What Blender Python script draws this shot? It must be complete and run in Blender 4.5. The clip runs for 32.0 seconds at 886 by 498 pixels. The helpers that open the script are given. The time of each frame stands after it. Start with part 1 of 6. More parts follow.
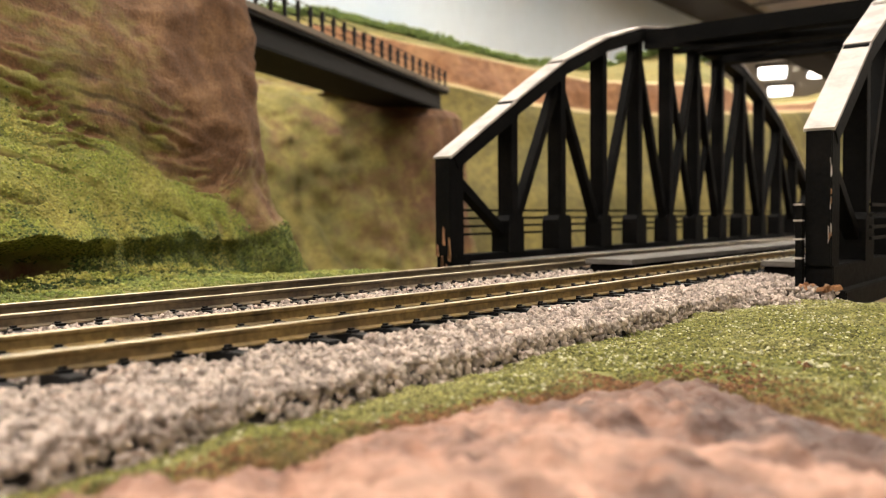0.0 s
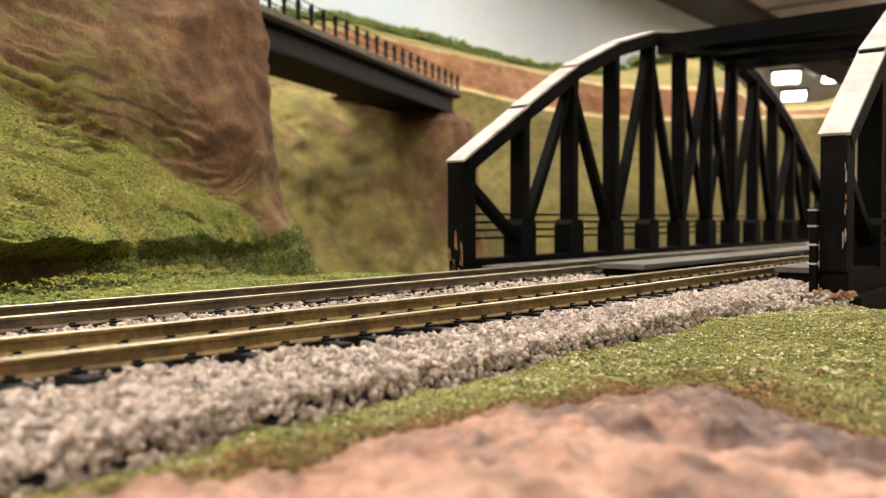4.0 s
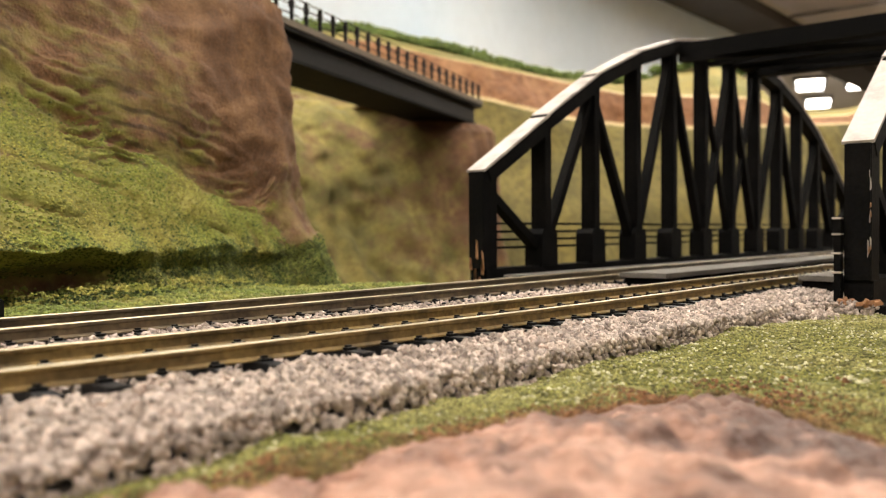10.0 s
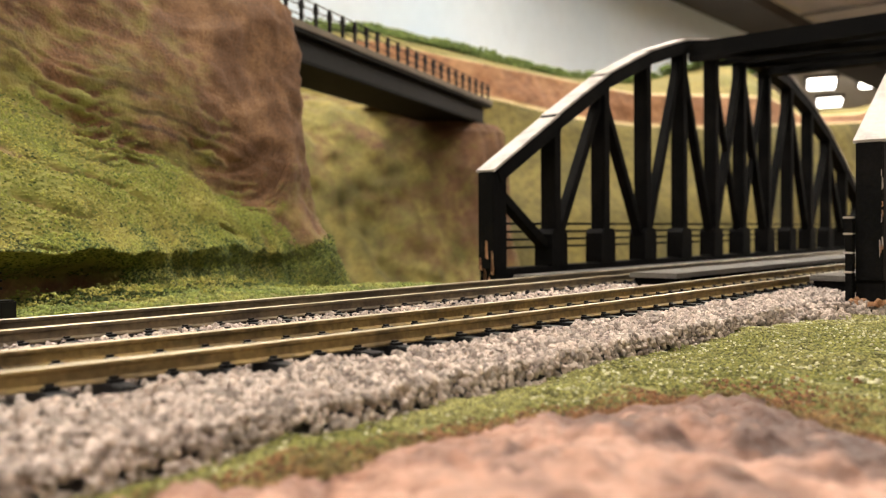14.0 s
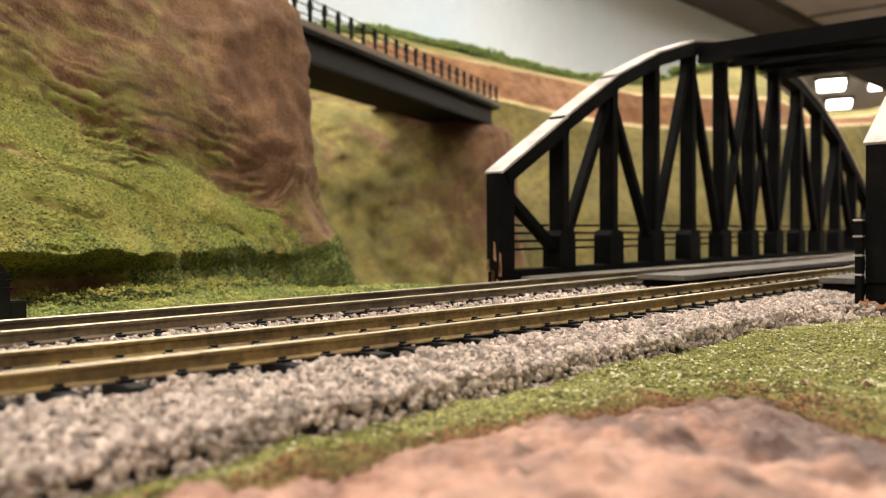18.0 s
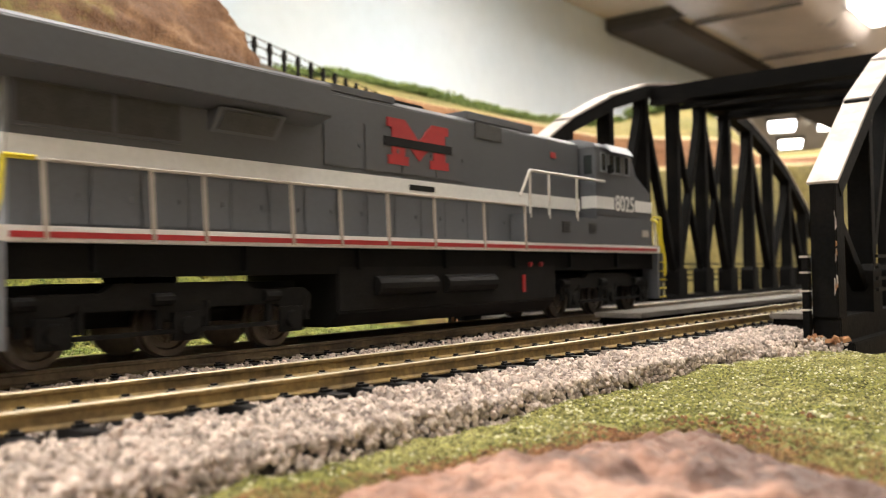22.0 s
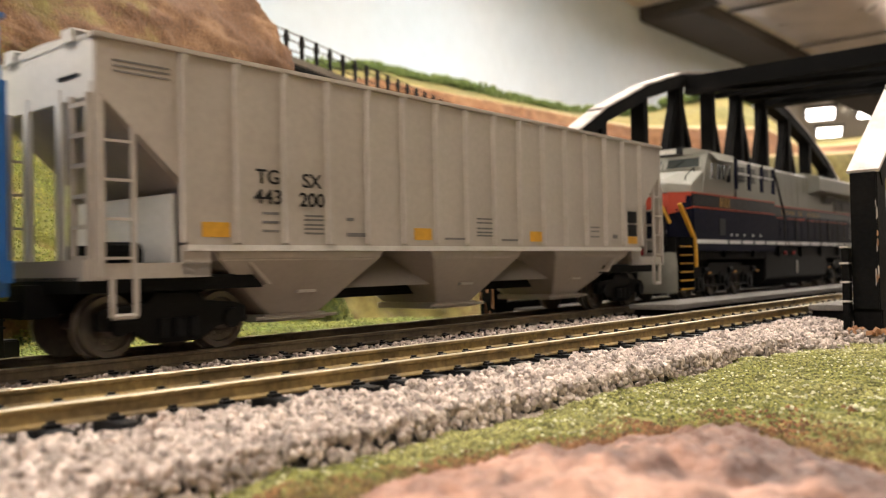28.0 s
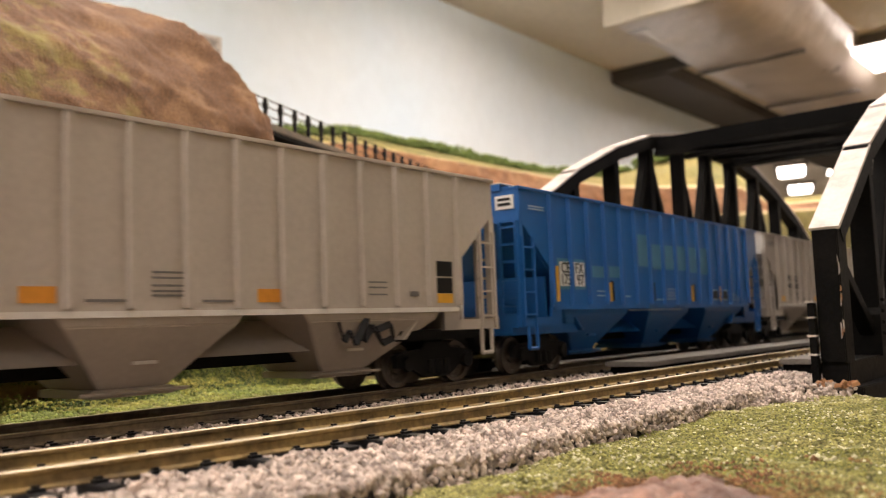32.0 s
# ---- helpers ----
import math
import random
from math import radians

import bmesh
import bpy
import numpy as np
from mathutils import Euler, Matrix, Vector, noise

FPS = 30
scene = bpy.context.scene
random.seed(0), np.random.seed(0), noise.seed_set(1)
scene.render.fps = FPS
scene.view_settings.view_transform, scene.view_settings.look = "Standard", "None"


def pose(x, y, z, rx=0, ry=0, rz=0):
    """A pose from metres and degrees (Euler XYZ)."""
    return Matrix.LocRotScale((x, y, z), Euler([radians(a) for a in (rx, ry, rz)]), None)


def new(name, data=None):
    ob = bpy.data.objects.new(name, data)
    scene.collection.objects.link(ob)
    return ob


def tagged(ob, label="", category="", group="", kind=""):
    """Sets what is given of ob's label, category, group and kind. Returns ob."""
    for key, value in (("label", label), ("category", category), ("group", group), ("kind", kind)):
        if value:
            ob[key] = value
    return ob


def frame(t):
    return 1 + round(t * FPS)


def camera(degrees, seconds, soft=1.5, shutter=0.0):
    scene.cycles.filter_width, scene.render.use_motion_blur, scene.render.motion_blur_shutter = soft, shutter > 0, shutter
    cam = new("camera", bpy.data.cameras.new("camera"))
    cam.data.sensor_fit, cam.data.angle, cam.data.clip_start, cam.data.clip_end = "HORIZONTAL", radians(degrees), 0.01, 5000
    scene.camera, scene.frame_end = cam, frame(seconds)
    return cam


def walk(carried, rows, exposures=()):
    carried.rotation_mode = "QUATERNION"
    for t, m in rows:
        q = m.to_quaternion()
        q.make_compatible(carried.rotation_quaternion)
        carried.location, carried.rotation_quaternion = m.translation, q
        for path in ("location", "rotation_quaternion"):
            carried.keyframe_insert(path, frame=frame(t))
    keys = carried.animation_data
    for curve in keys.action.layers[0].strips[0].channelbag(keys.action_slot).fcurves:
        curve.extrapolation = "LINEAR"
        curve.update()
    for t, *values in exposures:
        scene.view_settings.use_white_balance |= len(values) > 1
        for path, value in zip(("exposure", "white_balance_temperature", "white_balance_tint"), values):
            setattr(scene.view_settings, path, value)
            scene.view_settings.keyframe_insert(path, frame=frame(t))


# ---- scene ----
# All sizes below are in millimetres of the model railway (H0, 1:87); part() turns them into metres.
MM = 0.001
cam = camera(54.17, 32.0, soft=1.0, shutter=0.35)
cam.data.dof.use_dof = True
cam.data.dof.focus_distance = 0.175
cam.data.dof.aperture_fstop = 32.0
PATH = [
    (0, pose(0.00127, -0.09936, 0.01493, 87.907, 0.442, -52.240)),
    (0.5, pose(0.00130, -0.09934, 0.01492, 88.085, 0.388, -52.440)),
    (1, pose(0.00115, -0.09948, 0.01495, 88.152, 0.359, -52.393)),
    (1.5, pose(0.00109, -0.09929, 0.01491, 88.112, 0.304, -52.233)),
    (2, pose(0.00107, -0.09927, 0.01490, 88.128, 0.217, -52.064)),
    (2.5, pose(0.00112, -0.09934, 0.01490, 88.159, 0.214, -51.934)),
    (3, pose(0.00117, -0.09923, 0.01488, 88.162, 0.217, -51.780)),
    (3.5, pose(0.00114, -0.09923, 0.01489, 88.159, 0.188, -51.640)),
    (5.5, pose(0.00107, -0.09912, 0.01486, 88.185, 0.150, -50.995)),
    (6, pose(0.00126, -0.09900, 0.01488, 88.147, 0.126, -50.845)),
    (6.5, pose(0.00126, -0.09913, 0.01480, 88.162, 0.132, -50.610)),
    (7, pose(0.00112, -0.09902, 0.01481, 88.204, 0.175, -50.682)),
    (7.5, pose(0.00114, -0.09900, 0.01486, 88.219, 0.167, -50.699)),
    (8, pose(0.00126, -0.09910, 0.01486, 88.211, 0.121, -50.486)),
    (8.5, pose(0.00122, -0.09891, 0.01487, 88.253, 0.099, -50.236)),
    (9, pose(0.00078, -0.09951, 0.01483, 88.488, 0.229, -50.110)),
    (9.5, pose(0.00078, -0.09969, 0.01485, 88.700, 0.319, -50.067)),
    (10, pose(0.00078, -0.09964, 0.01485, 88.814, 0.359, -50.054)),
    (10.5, pose(0.00080, -0.09960, 0.01484, 88.807, 0.327, -49.951)),
    (11, pose(0.00086, -0.09978, 0.01489, 88.792, 0.405, -49.710)),
    (11.5, pose(0.00058, -0.09970, 0.01486, 88.821, 0.376, -49.760)),
    (12, pose(0.00060, -0.09969, 0.01485, 88.828, 0.387, -49.761)),
    (12.5, pose(0.00088, -0.09955, 0.01485, 88.750, 0.363, -49.504)),
    (13, pose(0.00091, -0.09946, 0.01487, 88.689, 0.394, -49.296)),
    (13.5, pose(0.00094, -0.09950, 0.01486, 88.701, 0.397, -49.279)),
    (14, pose(0.00077, -0.09973, 0.01486, 88.830, 0.461, -49.408)),
    (14.5, pose(0.00068, -0.09990, 0.01488, 89.024, 0.480, -49.666)),
    (16.5, pose(0.00042, -0.09990, 0.01488, 89.064, 0.450, -49.642)),
    (17, pose(0.00055, -0.09981, 0.01485, 89.022, 0.423, -49.455)),
    (17.5, pose(0.00058, -0.09968, 0.01486, 88.983, 0.356, -49.201)),
    (18, pose(0.00063, -0.09970, 0.01492, 88.916, 0.324, -48.895)),
    (18.5, pose(0.00057, -0.09968, 0.01482, 88.925, 0.351, -48.788)),
    (19, pose(0.00059, -0.09953, 0.01483, 88.904, 0.264, -48.686)),
    (19.5, pose(0.00070, -0.09950, 0.01490, 88.897, 0.304, -48.547)),
    (20, pose(0.00068, -0.09992, 0.01500, 89.193, 0.411, -49.134)),
    (20.5, pose(-0.00034, -0.10181, 0.01491, 90.404, 0.876, -50.317)),
    (21, pose(-0.00047, -0.10175, 0.01493, 91.250, 0.837, -51.173)),
    (21.5, pose(-0.00057, -0.10199, 0.01491, 91.541, 0.869, -51.453)),
    (22, pose(-0.00074, -0.10219, 0.01489, 91.588, 0.971, -51.373)),
    (22.5, pose(-0.00065, -0.10207, 0.01487, 91.497, 0.966, -51.062)),
    (23, pose(-0.00058, -0.10197, 0.01485, 91.363, 0.991, -50.800)),
    (23.5, pose(-0.00054, -0.10187, 0.01489, 91.199, 0.945, -50.534)),
    (24, pose(-0.00045, -0.10183, 0.01498, 91.069, 1.006, -50.242)),
    (24.5, pose(-0.00020, -0.10176, 0.01487, 91.114, 1.072, -50.017)),
    (25, pose(-0.00005, -0.10167, 0.01485, 91.049, 1.103, -49.789)),
    (25.5, pose(-0.00008, -0.10157, 0.01486, 90.970, 1.053, -49.680)),
    (27.5, pose(-0.00016, -0.10189, 0.01489, 91.119, 1.179, -49.423)),
    (28, pose(-0.00002, -0.10179, 0.01490, 91.101, 1.190, -49.190)),
    (28.5, pose(-0.00014, -0.10185, 0.01486, 91.069, 1.185, -49.307)),
    (29, pose(-0.00023, -0.10184, 0.01493, 91.061, 1.210, -49.623)),
    (29.5, pose(-0.00063, -0.10228, 0.01489, 91.362, 1.329, -49.791)),
    (30, pose(-0.00101, -0.10288, 0.01481, 92.079, 1.518, -50.633)),
    (30.5, pose(-0.00121, -0.10294, 0.01491, 92.555, 1.566, -50.959)),
    (31, pose(-0.00179, -0.10406, 0.01477, 93.315, 1.787, -50.881)),
    (31.5, pose(-0.00279, -0.10525, 0.01467, 94.497, 2.136, -50.976)),
    (32, pose(-0.00326, -0.10561, 0.01475, 95.112, 2.170, -50.477)),
]
walk(cam, PATH, exposures=[(0, -0.26, 6450, 10), (19.3, -0.26, 6400, 10), (21, -0.02, 6250, 10), (22.5, 0.0, 6300, 10), (24, 0.06, 6480, 11), (25, 0.06, 6450, 11), (28, -0.03, 6380, 12), (30, -0.07, 6500, 14), (31, -0.05, 6600, 15), (32, -0.2, 6650, 17)])

# ---- world and room light ----
world = bpy.data.worlds.new("world")
scene.world = world
world.use_nodes = True
world.node_tree.nodes["Background"].inputs[0].default_value = (0.9, 0.85, 0.78, 1)
world.node_tree.nodes["Background"].inputs[1].default_value = 0.02
LAMP_POWER = 6.0


# ---- helpers for meshes ----
class Geo:
    """A list of vertices and faces in millimetres."""

    def __init__(self):
        self.v, self.f, self.m = [], [], []

    def add(self, verts, faces, mi=0):
        k = len(self.v)
        self.v.extend(verts)
        self.f.extend(tuple(i + k for i in q) for q in faces)
        self.m.extend([mi] * len(faces))
        return self

    def box(self, x0, x1, y0, y1, z0, z1, mi=0):
        vs = [(x, y, z) for z in (z0, z1) for y in (y0, y1) for x in (x0, x1)]
        return self.add(vs, [(0, 2, 3, 1), (4, 5, 7, 6), (0, 1, 5, 4), (2, 6, 7, 3), (0, 4, 6, 2), (1, 3, 7, 5)], mi)

    def beam(self, p, q, w, h, up=(0, 0, 1), mi=0):
        """A bar from p to q, w wide across, h high along up."""
        p, q, up = Vector(p), Vector(q), Vector(up)
        d = (q - p).normalized()
        s = d.cross(up)
        s = s.normalized() if s.length > 1e-6 else Vector((1, 0, 0))
        u = s.cross(d).normalized()
        vs = [tuple(o + s * (a * w / 2) + u * (b * h / 2)) for o in (p, q) for a, b in ((-1, -1), (1, -1), (1, 1), (-1, 1))]
        return self.add(vs, [(0, 1, 2, 3), (7, 6, 5, 4), (0, 4, 5, 1), (1, 5, 6, 2), (2, 6, 7, 3), (3, 7, 4, 0)], mi)

    def rod(self, p, q, r, n=8, r2=None, mi=0, cap=True):
        p, q = Vector(p), Vector(q)
        d = (q - p).normalized()
        a = d.orthogonal().normalized()
        b = d.cross(a)
        r2 = r if r2 is None else r2
        vs = []
        for o, rr in ((p, r), (q, r2)):
            for i in range(n):
                t = math.tau * i / n
                vs.append(tuple(o + (a * math.cos(t) + b * math.sin(t)) * rr))
        fs = [(i, (i + 1) % n, n + (i + 1) % n, n + i) for i in range(n)]
        if cap:
            fs += [tuple(range(n))[::-1], tuple(range(n, 2 * n))]
        return self.add(vs, fs, mi)

    def wire(self, pts, r, n=6, mi=0):
        for p, q in zip(pts, pts[1:]):
            self.rod(p, q, r, n, mi=mi)
        return self

    def prism(self, poly, a, b, axis="y", mi=0):
        """A flat outline pushed from a to b along an axis; the outline is given in the two other axes, in order."""
        n = len(poly)

        def at(u, v, w):
            return {"x": (w, u, v), "y": (u, w, v), "z": (u, v, w)}[axis]

        vs = [at(u, v, a) for u, v in poly] + [at(u, v, b) for u, v in poly]
        fs = [(i, (i + 1) % n, n + (i + 1) % n, n + i) for i in range(n)] + [tuple(range(n))[::-1], tuple(range(n, 2 * n))]
        return self.add(vs, fs, mi)

    def lathe(self, prof, c, n=20, axis="y", mi=0):
        """A turned form: prof holds (place along the axis, radius)."""
        vs = []
        for w, r in prof:
            for i in range(n):
                t = math.tau * i / n
                u, v = r * math.cos(t), r * math.sin(t)
                vs.append({"x": (c[0] + w, c[1] + u, c[2] + v), "y": (c[0] + u, c[1] + w, c[2] + v), "z": (c[0] + u, c[1] + v, c[2] + w)}[axis])
        fs = []
        for k in range(len(prof) - 1):
            for i in range(n):
                j = (i + 1) % n
                fs.append((k * n + i, k * n + j, (k + 1) * n + j, (k + 1) * n + i))
        fs += [tuple(range(n))[::-1], tuple((len(prof) - 1) * n + i for i in range(n))]
        return self.add(vs, fs, mi)

    def sheet(self, rows, mi=0):
        """A skin over rows of points of equal length."""
        n = len(rows[0])
        vs = [p for r in rows for p in r]
        fs = [(k * n + i, k * n + i + 1, (k + 1) * n + i + 1, (k + 1) * n + i) for k in range(len(rows) - 1) for i in range(n - 1)]
        return self.add(vs, fs, mi)

    def mesh(self, name, mats, bevel=0.0, smooth=False, fix=True):
        me = bpy.data.meshes.new(name)
        me.from_pydata([(x * MM, y * MM, z * MM) for x, y, z in self.v], [], self.f)
        for mt in mats if isinstance(mats, (list, tuple)) else [mats]:
            me.materials.append(mt)
        if any(self.m):
            me.polygons.foreach_set("material_index", self.m)
        if fix or bevel:
            bm = bmesh.new()
            bm.from_mesh(me)
            if fix:
                bmesh.ops.recalc_face_normals(bm, faces=bm.faces)
            if bevel:
                edges = [e for e in bm.edges if len(e.link_faces) == 2 and e.calc_face_angle(0) > 0.5]
                bmesh.ops.bevel(bm, geom=edges, offset=bevel * MM, segments=2, affect="EDGES", clamp_overlap=True)
            bm.to_mesh(me)
            bm.free()
        if smooth:
            me.polygons.foreach_set("use_smooth", [True] * len(me.polygons))
        me.update()
        return me


def part(name, geo, mats, parent=None, label="", bevel=0.0, smooth=False, at=(0, 0, 0), fix=True):
    """One mesh object under a thing or under a part."""
    me = geo if isinstance(geo, bpy.types.Mesh) else geo.mesh(name, mats, bevel, smooth, fix)
    ob = new(name, me)
    ob.location = Vector(at) * MM
    if parent is not None:
        ob.parent = parent
    if label:
        tagged(ob, label)
    return ob


def thing(name, label, category, at=(0, 0, 0), group="", kind=""):
    ob = new(name)
    ob.empty_display_size = 0.01
    ob.location = Vector(at) * MM
    return tagged(ob, label, category, group, kind)


# ---- materials ----
def material(name, color, rough=0.6, metal=0.0, vary=0.15, big=60.0, fine=600.0, bump=0.15, tint=None, island=0.0, each=0.0, spec=0.5, coat=0.0, patch=(0.45, 0.65), depth=0.0004):
    """A surface with variation at two scales; scales are per metre. tint: the second colour of the large patches."""
    mt = bpy.data.materials.new(name)
    mt.use_nodes = True
    nt = mt.node_tree
    n, l = nt.nodes, nt.links
    bsdf = n["Principled BSDF"]
    bsdf.inputs["Metallic"].default_value = metal
    bsdf.inputs["Specular IOR Level"].default_value = spec
    bsdf.inputs["Coat Weight"].default_value = coat
    co = n.new("ShaderNodeTexCoord")
    na, nb = n.new("ShaderNodeTexNoise"), n.new("ShaderNodeTexNoise")
    for node, sc, det in ((na, big, 4), (nb, fine, 3)):
        node.inputs["Scale"].default_value = sc
        node.inputs["Detail"].default_value = det
        l.new(co.outputs["Object"], node.inputs["Vector"])
    ramp = n.new("ShaderNodeMapRange")
    ramp.inputs["From Min"].default_value, ramp.inputs["From Max"].default_value = patch
    l.new(na.outputs["Fac"], ramp.inputs["Value"])
    mix = n.new("ShaderNodeMix")
    mix.data_type = "RGBA"
    c2 = tint or tuple(c * (1 - vary) for c in color)
    mix.inputs["A"].default_value, mix.inputs["B"].default_value = (*color, 1), (*c2, 1)
    l.new(ramp.outputs["Result"], mix.inputs["Factor"])
    val = n.new("ShaderNodeMapRange")
    val.inputs["From Min"].default_value, val.inputs["From Max"].default_value = 0.3, 0.7
    val.inputs["To Min"].default_value, val.inputs["To Max"].default_value = 1 - vary, 1 + vary
    l.new(nb.outputs["Fac"], val.inputs["Value"])
    fac = val.outputs["Result"]
    for amount, src in ((island, ("ShaderNodeNewGeometry", "Random Per Island")), (each, ("ShaderNodeObjectInfo", "Random"))):
        if amount:
            rnd = n.new(src[0])
            mp = n.new("ShaderNodeMapRange")
            mp.inputs["To Min"].default_value, mp.inputs["To Max"].default_value = 1 - amount, 1 + amount
            l.new(rnd.outputs[src[1]], mp.inputs["Value"])
            mul = n.new("ShaderNodeMath")
            mul.operation = "MULTIPLY"
            l.new(fac, mul.inputs[0])
            l.new(mp.outputs["Result"], mul.inputs[1])
            fac = mul.outputs[0]
    sc = n.new("ShaderNodeVectorMath")
    sc.operation = "SCALE"
    l.new(mix.outputs["Result"], sc.inputs[0])
    l.new(fac, sc.inputs["Scale"])
    l.new(sc.outputs["Vector"], bsdf.inputs["Base Color"])
    rr = n.new("ShaderNodeMapRange")
    rr.inputs["To Min"].default_value, rr.inputs["To Max"].default_value = max(rough - 0.12, 0.03), min(rough + 0.12, 1)
    l.new(nb.outputs["Fac"], rr.inputs["Value"])
    l.new(rr.outputs["Result"], bsdf.inputs["Roughness"])
    if bump:
        bp = n.new("ShaderNodeBump")
        bp.inputs["Strength"].default_value = bump
        bp.inputs["Distance"].default_value = depth
        l.new(nb.outputs["Fac"], bp.inputs["Height"])
        l.new(bp.outputs["Normal"], bsdf.inputs["Normal"])
    return mt


def two_zone(mt_name, a, b, attr, rough=0.95, fine=900.0, big=70.0, bump=0.5, soft=0.12, depth=0.001, streak=None):
    """Two coverings of one ground, parted along an uneven line: attr holds where the second one lies. Each is (colour, other colour)."""
    mt = material(mt_name, a[0], rough, tint=a[1], vary=0.25, big=big, fine=fine, bump=bump, depth=depth)
    n, l = mt.node_tree.nodes, mt.node_tree.links
    bsdf = n["Principled BSDF"]
    base = bsdf.inputs["Base Color"].links[0].from_socket
    at = n.new("ShaderNodeAttribute")
    at.attribute_name = attr
    co = n.new("ShaderNodeTexCoord")
    nz = n.new("ShaderNodeTexNoise")
    nz.inputs["Scale"].default_value, nz.inputs["Detail"].default_value = 140.0, 6
    nz.inputs["Roughness"].default_value = 0.65
    l.new(co.outputs["Object"], nz.inputs["Vector"])
    add = n.new("ShaderNodeMath")
    add.operation = "ADD"
    l.new(at.outputs["Fac"], add.inputs[0])
    l.new(nz.outputs["Fac"], add.inputs[1])
    edge = n.new("ShaderNodeMapRange")
    edge.inputs["From Min"].default_value, edge.inputs["From Max"].default_value = 1.0 - soft, 1.0 + soft
    l.new(add.outputs[0], edge.inputs["Value"])
    n2, n3 = n.new("ShaderNodeTexNoise"), n.new("ShaderNodeTexNoise")
    mp = n.new("ShaderNodeMapping")
    mp.inputs["Scale"].default_value = streak or (1, 1, 1)
    l.new(co.outputs["Object"], mp.inputs["Vector"])
    for node, sc in ((n2, 45.0), (n3, 420.0)):
        node.inputs["Scale"].default_value, node.inputs["Detail"].default_value = sc, 5
        l.new(mp.outputs["Vector"], node.inputs["Vector"])
    r2 = n.new("ShaderNodeMapRange")
    r2.inputs["From Min"].default_value, r2.inputs["From Max"].default_value = 0.35, 0.65
    l.new(n2.outputs["Fac"], r2.inputs["Value"])
    mx = n.new("ShaderNodeMix")
    mx.data_type = "RGBA"
    mx.inputs["A"].default_value, mx.inputs["B"].default_value = (*b[0], 1), (*b[1], 1)
    l.new(r2.outputs["Result"], mx.inputs["Factor"])
    v3 = n.new("ShaderNodeMapRange")
    v3.inputs["To Min"].default_value, v3.inputs["To Max"].default_value = 0.55, 1.45
    l.new(n3.outputs["Fac"], v3.inputs["Value"])
    s3 = n.new("ShaderNodeVectorMath")
    s3.operation = "SCALE"
    l.new(mx.outputs["Result"], s3.inputs[0])
    l.new(v3.outputs["Result"], s3.inputs["Scale"])
    out = n.new("ShaderNodeMix")
    out.data_type = "RGBA"
    l.new(edge.outputs["Result"], out.inputs["Factor"])
    l.new(base, out.inputs["A"])
    l.new(s3.outputs["Vector"], out.inputs["B"])
    l.new(out.outputs["Result"], bsdf.inputs["Base Color"])
    return mt


def glow(name, color, strength):
    mt = bpy.data.materials.new(name)
    mt.use_nodes = True
    b = mt.node_tree.nodes["Principled BSDF"]
    b.inputs["Base Color"].default_value = (0.8, 0.8, 0.8, 1)
    b.inputs["Emission Color"].default_value = (*color, 1)
    b.inputs["Emission Strength"].default_value = strength
    return mt


MOSS = ((0.165, 0.17, 0.03), (0.26, 0.235, 0.053))
ROCK = ((0.125, 0.06, 0.026), (0.205, 0.108, 0.05))
m_hill = two_zone("moss and rock", ROCK, MOSS, "cover", streak=(0.5, 0.5, 1.4), soft=0.34)


def add_strata(mt, period, tilt):
    """Thin dark seams of layered rock, tilted and broken up."""
    n, l = mt.node_tree.nodes, mt.node_tree.links
    bsdf = n["Principled BSDF"]
    base = bsdf.inputs["Base Color"].links[0].from_socket
    co, mp, wv, nz = n.new("ShaderNodeTexCoord"), n.new("ShaderNodeMapping"), n.new("ShaderNodeTexWave"), n.new("ShaderNodeTexNoise")
    mp.inputs["Rotation"].default_value = tilt
    wv.wave_type, wv.bands_direction = "BANDS", "Z"
    wv.inputs["Scale"].default_value = math.tau / (20 * period)
    wv.inputs["Distortion"].default_value, wv.inputs["Detail"].default_value, wv.inputs["Detail Scale"].default_value = 7.0, 4.0, 0.6
    nz.inputs["Scale"].default_value, nz.inputs["Detail"].default_value = 28.0, 3
    l.new(co.outputs["Object"], mp.inputs["Vector"])
    l.new(mp.outputs["Vector"], wv.inputs["Vector"])
    l.new(co.outputs["Object"], nz.inputs["Vector"])
    seam, patch, mul, val = n.new("ShaderNodeMapRange"), n.new("ShaderNodeMapRange"), n.new("ShaderNodeMath"), n.new("ShaderNodeMapRange")
    seam.inputs["From Min"].default_value, seam.inputs["From Max"].default_value = 0.28, 0.05
    patch.inputs["From Min"].default_value, patch.inputs["From Max"].default_value = 0.42, 0.6
    l.new(wv.outputs["Fac"], seam.inputs["Value"])
    l.new(nz.outputs["Fac"], patch.inputs["Value"])
    mul.operation = "MULTIPLY"
    l.new(seam.outputs["Result"], mul.inputs[0])
    l.new(patch.outputs["Result"], mul.inputs[1])
    val.inputs["To Min"].default_value, val.inputs["To Max"].default_value = 1.0, 0.4
    zone, mul2 = n.new("ShaderNodeAttribute"), n.new("ShaderNodeMath")
    zone.attribute_name = "seam"
    mul2.operation = "MULTIPLY"
    l.new(mul.outputs[0], mul2.inputs[0])
    l.new(zone.outputs["Fac"], mul2.inputs[1])
    l.new(mul2.outputs[0], val.inputs["Value"])
    sc = n.new("ShaderNodeVectorMath")
    sc.operation = "SCALE"
    l.new(base, sc.inputs[0])
    l.new(val.outputs["Result"], sc.inputs["Scale"])
    l.new(sc.outputs["Vector"], bsdf.inputs["Base Color"])


